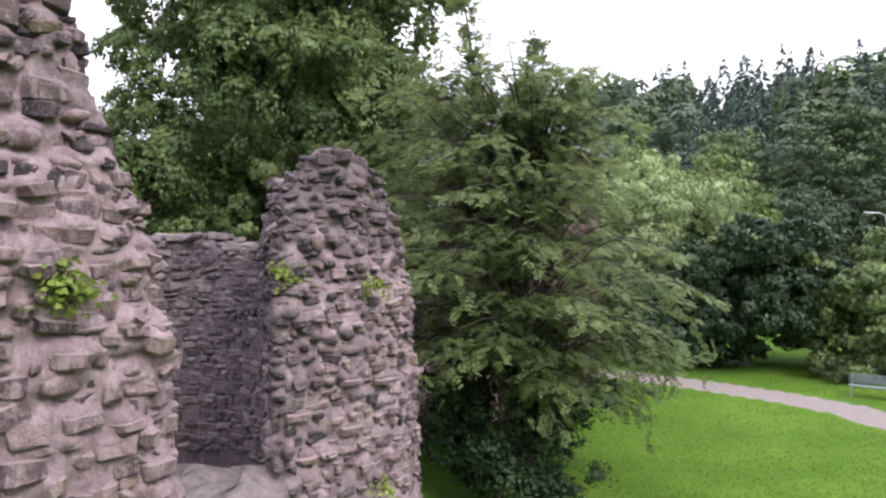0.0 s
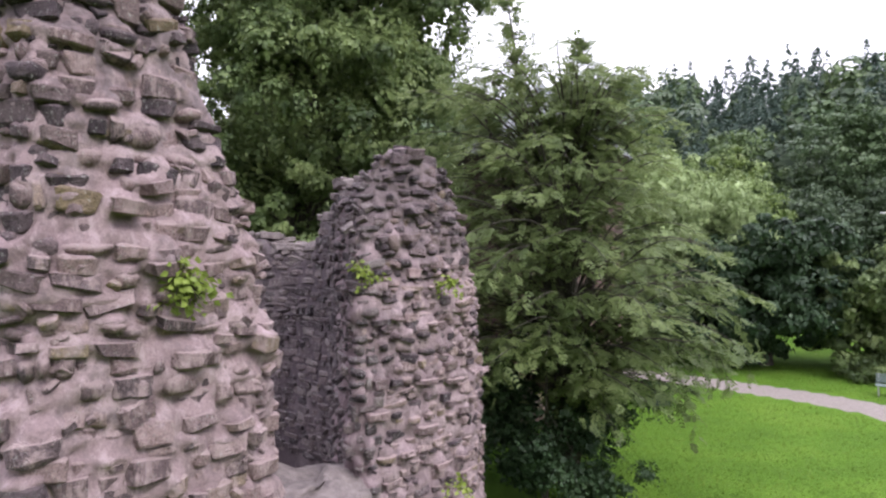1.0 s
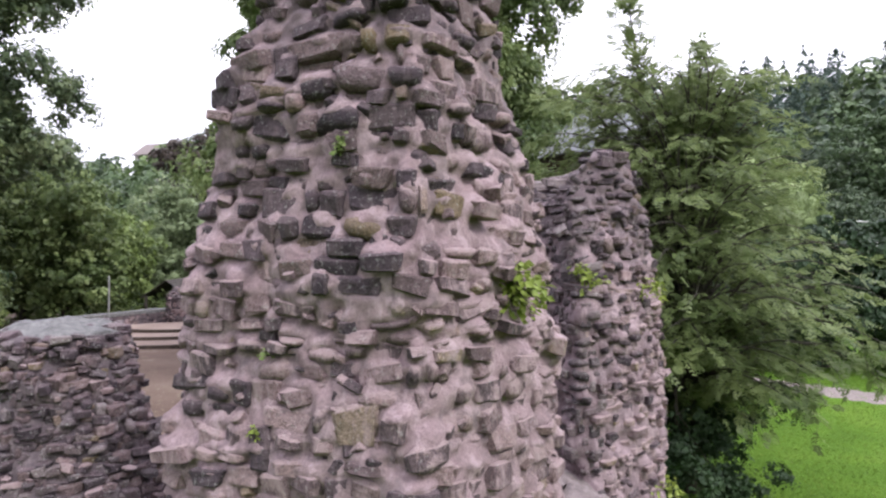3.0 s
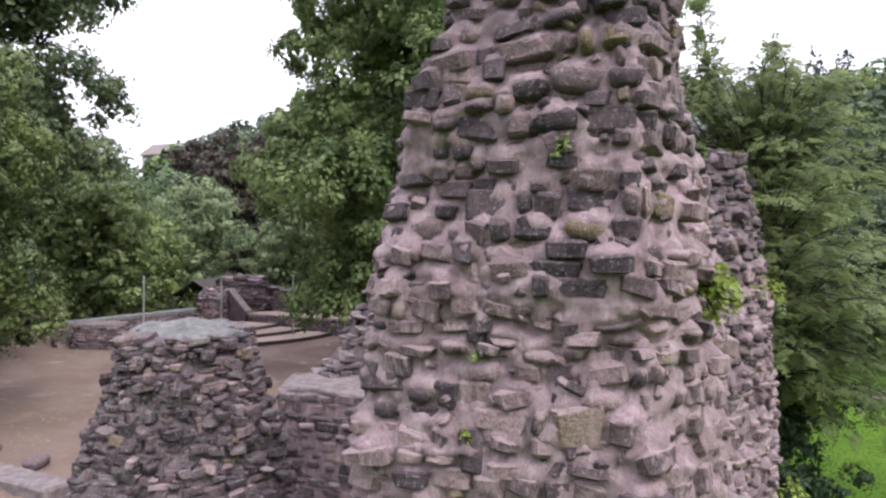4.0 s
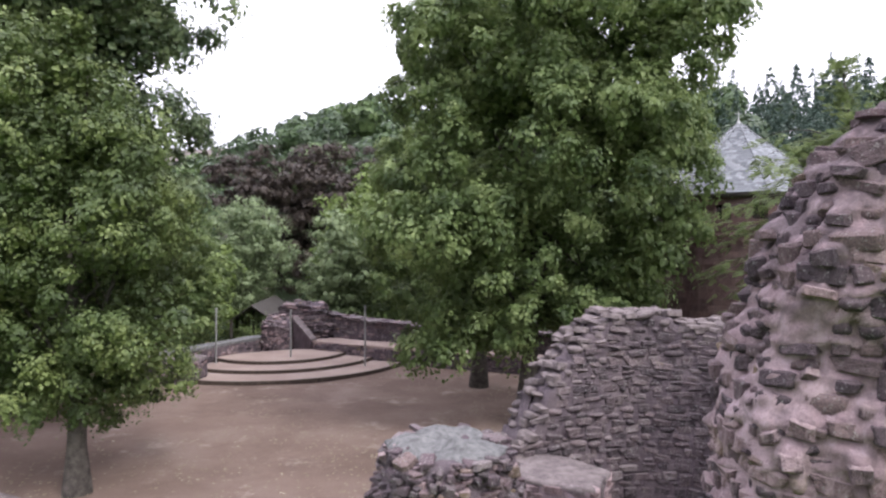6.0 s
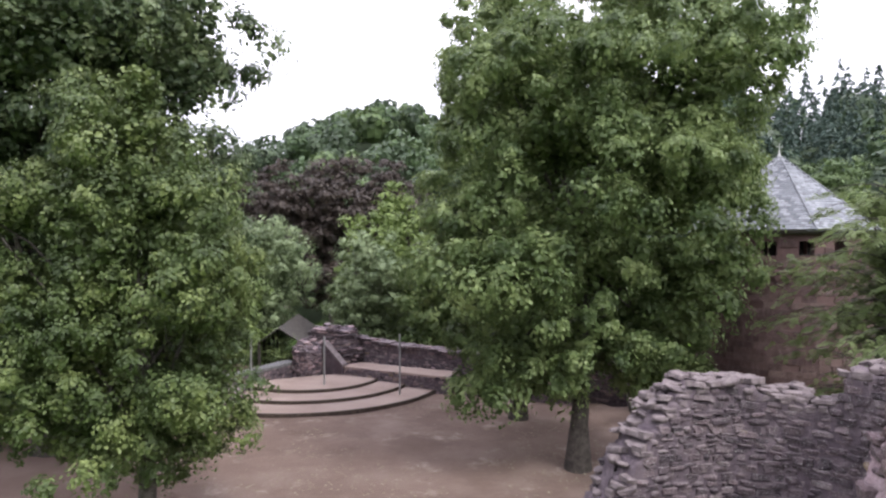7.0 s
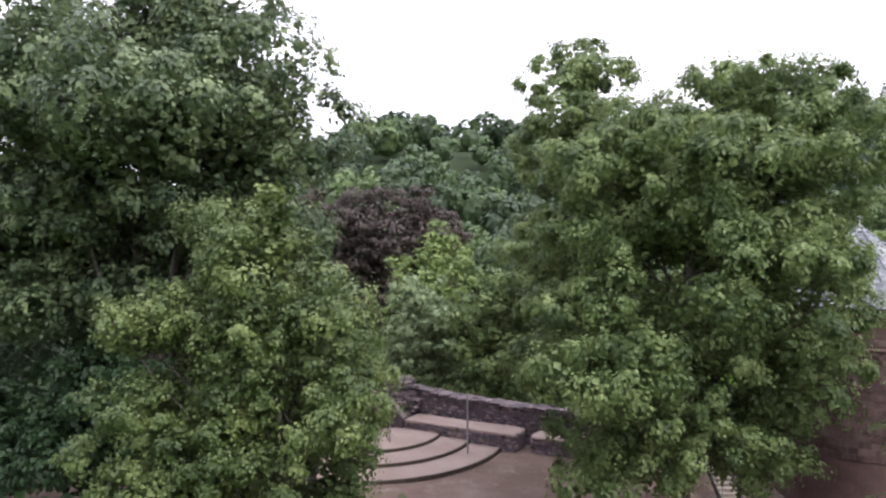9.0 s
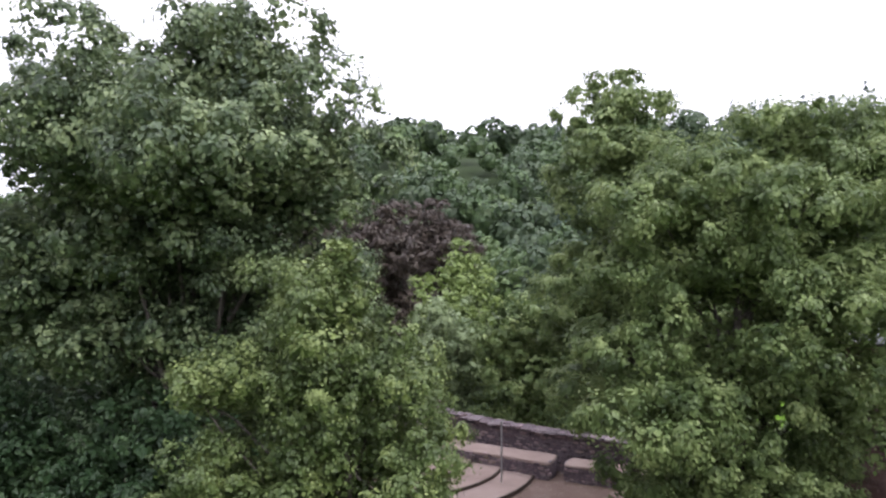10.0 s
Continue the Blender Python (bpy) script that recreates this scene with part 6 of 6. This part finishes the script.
for i, (nm, lab, x, y, z0, r, zt, mat, n) in enumerate(MID):
    lr = np.random.default_rng(300 + i)
    hh = zt - z0
    dome = [(x, y, z0 + hh * 0.56, r * 0.9, r * 0.9, hh * 0.42), (x, y, z0 + hh * 0.3, r * 0.95, r * 0.9, hh * 0.25)]
    tree(nm, (x, y, z0 - 0.3), lab, dome if mat == L_COPPER else auto_lobes(x, y, z0, r, zt, lr), n // 8, (115 if nm == 'willow' else 62) if y < 55 else (115 if mat == L_COPPER else 70), (0.15 if nm == 'willow' else 0.21) if y < 55 else 0.265, mat, 0.25, 320 + i, pad=0.8 if y < 55 else 1.05, slim=0.4 if mat in (L_WILLOW, L_WILLOW2) else 0.85, forks=1, skirt=True, gap=-0.5, group="trees beyond the wall")

# undergrowth behind the curtain wall
ug = []
rng = np.random.default_rng(91)
for i in range(26):
    x = -30 + i * 1.35
    y = 39.2 - 0.5 * (x + 16) + rng.uniform(0, 1.2) if x > -17 else 38.0 + rng.uniform(-1, 1.5)
    ug.append((x, y, -0.2, 1.3, 1.1, rng.uniform(1.6, 2.6)))
p, o = lobe_points(ug, 1700, rng, 0.5, 0.3, 91)
v, f = leaf_cloud(p, 14, 0.25, 0.2, rng, 0.3, 0.55, o)
tagged(new("undergrowth", mesh_np("undergrowth", v, f, L_LINDEN, False)), "tangled green undergrowth behind the wall", "undergrowth", "", "stuff")


# ---- wooded hill ----
def forest():
    rng = np.random.default_rng(17)

    def round_crown(k, n, size):
        lobes = [(0, 0, 0.5, 0.28, 0.28, 0.32)]
        for _ in range(9):
            g = rng.normal(0, 1, 3)
            g[2] = abs(g[2]) - 0.2
            g /= np.linalg.norm(g)
            q = rng.uniform(0.11, 0.19)
            lobes.append((g[0] * 0.24, g[1] * 0.24, 0.55 + g[2] * 0.30, q, q, q * 0.9))
        p, o = lobe_points(lobes, n * 4, rng, 0.12, 0.12, 40 + k, 0.85, -9)
        v = scales(p, (p - o) / (np.linalg.norm(p - o, axis=1)[:, None] + 1e-6), size, rng, 0.9, 0.17, 0.6, 0.12)[0]
        # dense middle of the crown
        u, w = np.meshgrid(np.linspace(0, 2 * np.pi, 9), np.linspace(-1.4, 1.4, 5))
        s = np.stack([np.cos(u) * np.cos(w) * 0.2, np.sin(u) * np.cos(w) * 0.2, 0.46 + np.sin(w) * 0.26], 2)
        core = np.stack([s[:-1, :-1], s[:-1, 1:], s[1:, 1:], s[1:, :-1]], 2).reshape(-1, 3)
        return np.concatenate([v, core])

    def spire(n, size):
        s = 0.05 + 0.95 * rng.random(n) ** 0.85
        a = rng.uniform(0, 2 * np.pi, n)
        layer = 0.82 + 0.25 * np.abs(np.sin(s * 34))
        r = 0.25 * (1 - s) ** 0.75 * rng.uniform(0.6, 1.1, n) * layer + 0.003
        p = np.stack([np.cos(a) * r, np.sin(a) * r, s], 1)
        v = leaf_cloud(p, 3, 0.012, size, rng, 0.45, 0.4, np.stack([0 * s, 0 * s, s], 1), 0.8)[0].reshape(-1, 4, 3)
        # shoots grow shorter towards the tip
        mid = v.mean(1, keepdims=True)
        mid[..., :2] *= np.clip(1.5 - np.repeat(s, 3), 0.5, 1)[:, None, None]
        return (mid + (v - v.mean(1, keepdims=True)) * (1.15 - 0.62 * np.repeat(s, 3))[:, None, None]).reshape(-1, 3)

    near_d, mid_d, far_d = [round_crown(k, 190, 0.052) for k in range(4)], [round_crown(k + 5, 95, 0.074) for k in range(4)], [round_crown(k + 9, 34, 0.125) for k in range(4)]
    near_c, far_c = [spire(170, 0.066) for k in range(3)], [spire(80, 0.088) for k in range(3)]
    sets = {"d": [], "l": [], "c": [], "y": []}
    made = 0
    while made < 770:
        d = 58 + 165 * rng.random() ** 1.15
        x = rng.uniform(-1, 1) * (d * 0.76 + 12) - 7
        y = math.sqrt(max(d * d - 0.5 * x * x, 1)) if abs(x) < d else -1
        if y < 55 or (abs(x + 14) < 5 and y < 78) or (-34 < x < -8 and y < 76) or (15 < x < 46 and y < 72):
            continue
        if -84 < x < -50 and 122 < y < 165:
            continue
        z = float(ground_height(np.array([x]), np.array([y]))[0])
        conifer = rng.random() < (0.72 if x > 0.33 * y and y < 185 else 0.02)
        h = (rng.uniform(9, 15) if conifer else rng.uniform(8, 12.5)) * (1.12 if x > 0.2 * y else 1.0)
        if conifer:
            t = (near_c if d < 125 else far_c)[made % 3]
        else:
            t = (near_d if d < 92 else (mid_d if d < 140 else far_d))[made % 4]
        w = h * rng.uniform(0.9, 1.25)
        ang = rng.uniform(0, 6.28)
        ca, sa = math.cos(ang), math.sin(ang)
        v = np.stack([(t[:, 0] * ca - t[:, 1] * sa) * w + x, (t[:, 0] * sa + t[:, 1] * ca) * w + y, t[:, 2] * h + z - 0.3], 1)
        pick = rng.random()
        sets["c" if conifer else ("y" if pick < 0.16 else ("l" if pick < 0.5 else "d"))].append(v)
        made += 1
    for key, mat, lab in (("d", L_FAR2, "distant dark green deciduous woods on the hillside"), ("l", L_FAR, "distant mid-green deciduous woods on the hillside"), ("y", L_FAR3, "distant light green crowns among the hillside woods"), ("c", L_CONIFER, "distant blue-green conifer woods on the hillside")):
        v = np.concatenate(sets[key])
        tagged(new("hillside_woods", mesh_np("hillside_woods", v, np.arange(len(v)).reshape(-1, 4), mat, False)), lab, "woods", "", "stuff")


forest()


# ---- houses on the hill ----
M_PLASTER = plain_material("pale_plaster", (0.48, 0.44, 0.41), (0.60, 0.56, 0.53), 2, 0.9)
M_TILES = plain_material("brown_roof_tiles", (0.13, 0.108, 0.104), (0.20, 0.168, 0.162), 3, 0.85)
M_GLASS = plain_material("dark_window_glass", (0.02, 0.022, 0.025), (0.04, 0.042, 0.045), 3, 0.1, 0.0)


def hill_house(x, y, eave, apex, w, dp, turn):
    z0 = float(ground_height(np.array([x]), np.array([y]))[0]) - 0.5
    ob = thing("house", (x, y, z0), "small pale house with a brown tiled gable roof on the hill", "house", "houses on the hill")
    m = pose(x, y, 0, 0, 0, turn)
    wall = part("wall", box_bm((-w / 2, -dp / 2, z0), (w / 2, dp / 2, eave), 0.03, m), M_PLASTER, ob)
    bm = bmesh.new()
    rows = [[bm.verts.new(m @ Vector((sx * (w / 2 + 0.5), yy, zz))) for yy, zz in ((-dp / 2 - 0.5, eave - 0.1), (0, apex), (dp / 2 + 0.5, eave - 0.1), (dp / 2 + 0.5, eave - 0.3), (0, apex - 0.25), (-dp / 2 - 0.5, eave - 0.3))] for sx in (-1, 1)]
    for k in range(6):
        bm.faces.new((rows[0][k], rows[0][(k + 1) % 6], rows[1][(k + 1) % 6], rows[1][k]))
    for r in rows:
        bm.faces.new(r[:2] + r[4:])
        bm.faces.new(r[1:5])
    roof_ob = part("roof", bm, M_TILES, ob, "brown tiled roof")
    part("chimney", box_bm((w * 0.2, -0.3, apex - 0.8), (w * 0.2 + 0.6, 0.3, apex + 0.7), 0.03, m), M_TILES, roof_ob)
    for sx in (-1, 0, 1):
        win = part("window", box_bm((sx * w * 0.3 - 0.55, -dp / 2 - 0.06, eave - 2.0), (sx * w * 0.3 + 0.55, -dp / 2 + 0.05, eave - 0.6), 0.02, m), M_PLASTER, wall)
        win.data.materials[0] = M_GLASS


hill_house(-59.5, 150.0, 26.6, 29.8, 9.0, 7.0, 12)
hill_house(-70.5, 150.0, 26.4, 29.4, 10.0, 7.5, -20)
hill_house(-64.5, 158.0, 27.0, 30.4, 8.0, 7.0, 35)


# ---- small things ----
L_WEED = leaf_material("weed_leaves", (0.12, 0.165, 0.030), (0.21, 0.27, 0.055), (0.32, 0.38, 0.10), 0.4)


def wall_plant(name, label, at, out, size, leaves, leaf, mat, seed, droop=0.3):
    """A tuft of leaves on short stems that grows out of a wall joint."""
    rng = np.random.default_rng(seed)
    ob = thing(name, at, label, "plant", "plants on the walls")
    at, out = np.array(at, float), np.array(out, float)
    chunks, tips = [], []
    for _ in range(max(5, leaves // 9)):
        g = out * rng.uniform(0.3, 1.0) + rng.normal(0, 0.4, 3) + np.array([0, 0, rng.uniform(-0.5, 0.6)])
        g = g / np.linalg.norm(g) * size * rng.uniform(0.4, 1.0)
        mid = at + g * 0.55 + np.array([0, 0, 0.12 * size])
        chunks.append(tube([at, mid, at + g], [0.006, 0.005, 0.003], 5))
        tips += [mid, at + g, at + g * 0.8]
    v, f = merge(chunks)
    part_mesh("stem", mesh_np("stem", v, f, M_BARK), ob)
    tips = np.array(tips)
    v, f = leaf_cloud(tips, max(2, leaves // len(tips)), size * 0.16, leaf, rng, droop, 0.8, np.tile(at, (len(tips), 1)), 0.7)
    part_mesh("foliage", mesh_np("foliage", v, f, mat, False), ob)
    return ob


wall_plant("wall_plant", "bright green leafy weed rooted in the pillar's joint", (-3.38, 5.62, 3.95), (0.5, -0.8, 0), 0.42, 330, 0.075, L_WEED, 1)
wall_plant("wall_plant", "yellow-green weed rooted in the stump's joint", (-2.05, 8.28, 3.9), (-0.2, -1, 0), 0.27, 110, 0.07, L_WEED, 2)
wall_plant("wall_plant", "pale green weed hanging from the stump", (-0.95, 9.02, 3.72), (0.4, -0.9, 0), 0.28, 100, 0.07, L_WEED, 3)
wall_plant("fern", "small green fern on a ledge of the pillar", (-4.72, 4.86, 5.05), (0, -1, 0), 0.16, 60, 0.05, L_LIGHT, 4)
wall_plant("wall_plant", "tiny yellow-flowered weed on the pillar", (-5.43, 5.02, 2.82), (-0.2, -1, 0), 0.09, 24, 0.035, L_WEED, 5)
wall_plant("wall_plant", "green weed at the foot of the stump", (-0.85, 8.75, 0.95), (0.3, -1, 0), 0.3, 60, 0.07, L_WEED, 6)
wall_plant("grass_tuft", "dry grass tuft on top of the stump", (-2.1, 9.3, 4.95), (-0.5, -0.5, 0.8), 0.2, 50, 0.08, L_WEED, 7)
wall_plant("wall_plant", "small green weed on the pillar's ledge", (-5.35, 5.08, 3.42), (-0.2, -1, 0), 0.12, 24, 0.04, L_LIGHT, 8)

# park bench by the path
M_BENCHP = plain_material("grey_green_paint", (0.10, 0.13, 0.13), (0.17, 0.21, 0.20), 12, 0.5)
bench = thing("park_bench", (16.7, 24.4, -1.5), "grey-green slatted park bench beside the path", "bench")
bm_pose = pose(16.75, 24.35, -1.5, 0, 0, -35)
for q in range(5):
    part("seat_slat", box_bm((-0.95, -0.25 + q * 0.1, 0.42), (0.95, -0.17 + q * 0.1, 0.45), 0.008, bm_pose), M_BENCHP, bench)
for q in range(4):
    part("back_slat", box_bm((-0.95, 0.26 + q * 0.02, 0.50 + q * 0.09), (0.95, 0.285 + q * 0.02, 0.57 + q * 0.09), 0.008, bm_pose), M_BENCHP, bench)
for sx in (-0.85, 0.85):
    for sy, top in ((-0.22, 0.43), (0.24, 0.45)):
        part("leg", box_bm((sx - 0.025, sy - 0.025, -0.02), (sx + 0.025, sy + 0.025, top), 0.005, bm_pose), M_STEEL, bench)
    part("back_post", box_bm((sx - 0.02, 0.285, 0.40), (sx + 0.02, 0.315, 0.86), 0.005, bm_pose), M_STEEL, bench)

# street lamps beyond the shrubs
for lx, ly, lz in ((24.0, 42.0, 6.2), (28.0, 41.0, 6.6)):
    lamp = thing("street_lamp", (lx, ly, -1.0), "slim grey street lamp with a curved arm", "street lamp", "street lamps")
    gz0 = float(ground_height(np.array([lx]), np.array([ly]))[0])
    v, f = tube([(lx + 0.8, ly, gz0), (lx + 0.8, ly, lz - 0.8), (lx + 0.65, ly, lz - 0.15), (lx + 0.3, ly, lz), (lx - 0.1, ly, lz)], [0.09, 0.06, 0.045, 0.04, 0.035], 8)
    part_mesh("mast", mesh_np("mast", v, f, M_STEEL), lamp)
    part("lamp_head", box_bm((lx - 0.7, ly - 0.14, lz - 0.07), (lx - 0.05, ly + 0.14, lz + 0.07), 0.05), M_STEEL, lamp, "pale lamp head")

# squared blocks of the tower's face
block_meshes = []
rng = np.random.default_rng(29)
for k in range(8):
    bm = box_bm((-0.5, -0.5, -0.5), (0.5, 0.5, 0.5))
    for v in bm.verts:
        v.co += Vector(rng.uniform(-0.02, 0.02, 3))
    bmesh.ops.bevel(bm, geom=bm.edges[:], offset=0.05, segments=1, affect="EDGES")
    me = bpy.data.meshes.new("ashlar_block")
    bm.to_mesh(me)
    bm.free()
    me.materials.append(M_ASHLAR)
    block_meshes.append(me)
count = 0
for row in range(22):
    z = 2.35 + row * 0.25
    if 5.85 < z < 6.5 or z > 7.68:
        continue
    a = -np.pi * 1.02 + (row % 2) * 0.07
    while a < 0.02:
        w = rng.uniform(0.36, 0.62)
        mid = a + w / 2 / TR
        a += w / TR
        if WIN_LO - 0.15 < z < WIN_HI + 0.15 and any(abs(mid - q) < WIN_H + 0.5 * w / TR for q in WIN_A):
            continue
        if rng.random() < 0.12 or count >= 300 and z < 6:
            continue
        count += 1
        st = new("ashlar_block", block_meshes[int(rng.integers(8))])
        st.parent = tower
        st.matrix_basis = Matrix.Translation((0, 0, 1.8)) @ pose(math.cos(mid) * (TR - 0.045), math.sin(mid) * (TR - 0.045), z, 0, 0, math.degrees(mid) + 90) @ Matrix.Diagonal((w - 0.02, 0.13 + rng.uniform(0, 0.012), 0.235, 1))

# leaf litter and pebbles on the court
rng = np.random.default_rng(83)
n = 4200
x, y = rng.uniform(-22, -2, n), rng.uniform(13, 31, n)
thick = fbm(np.stack([x, y, 0 * x], 1), 0.5, 3, 84) + 0.9 * smooth(np.minimum(np.hypot(x + 18, y - 15), np.hypot(x + 6.4, y - 20.6)), 5.0, 1.5) > 0.05
x, y = x[thick], y[thick]
v, f = leaf_cloud(np.stack([x, y, 0.02 + 0 * x], 1), 1, 0.01, 0.09, rng, 0.0, 0.7, None, 6.0)
v[:, 2] = np.clip(v[:, 2], 0.035, 0.07)
tagged(new("leaf_litter", mesh_np("leaf_litter", v, f, plain_material("dry_leaves", (0.12, 0.08, 0.04), (0.36, 0.32, 0.24), 1.5), False)), "dry fallen leaves scattered over the sandy court", "leaves", "", "stuff")

# short grass on the lawn
rng = np.random.default_rng(87)
n = 26000
x, y = rng.uniform(1.5, 19, n), 13 + 18 * rng.random(n) ** 1.2
ok = (path_distance(x, y) > 1.3) & (np.hypot(x - TX, y - TY) > 3.4)
x, y = x[ok], y[ok]
z = ground_height(x, y)
v, f = leaf_cloud(np.stack([x, y, z + 0.015], 1), 1, 0.004, 0.085, rng, -0.9, 0.3, None, 0.5)
L_GRASS = leaf_material("grass_blades", (0.088, 0.155, 0.021), (0.128, 0.208, 0.032), (0.176, 0.258, 0.052), 0.35)
tagged(new("lawn_grass", mesh_np("lawn_grass", v, f, L_GRASS, False)), "short mown green grass of the lawn", "grass", "", "stuff")
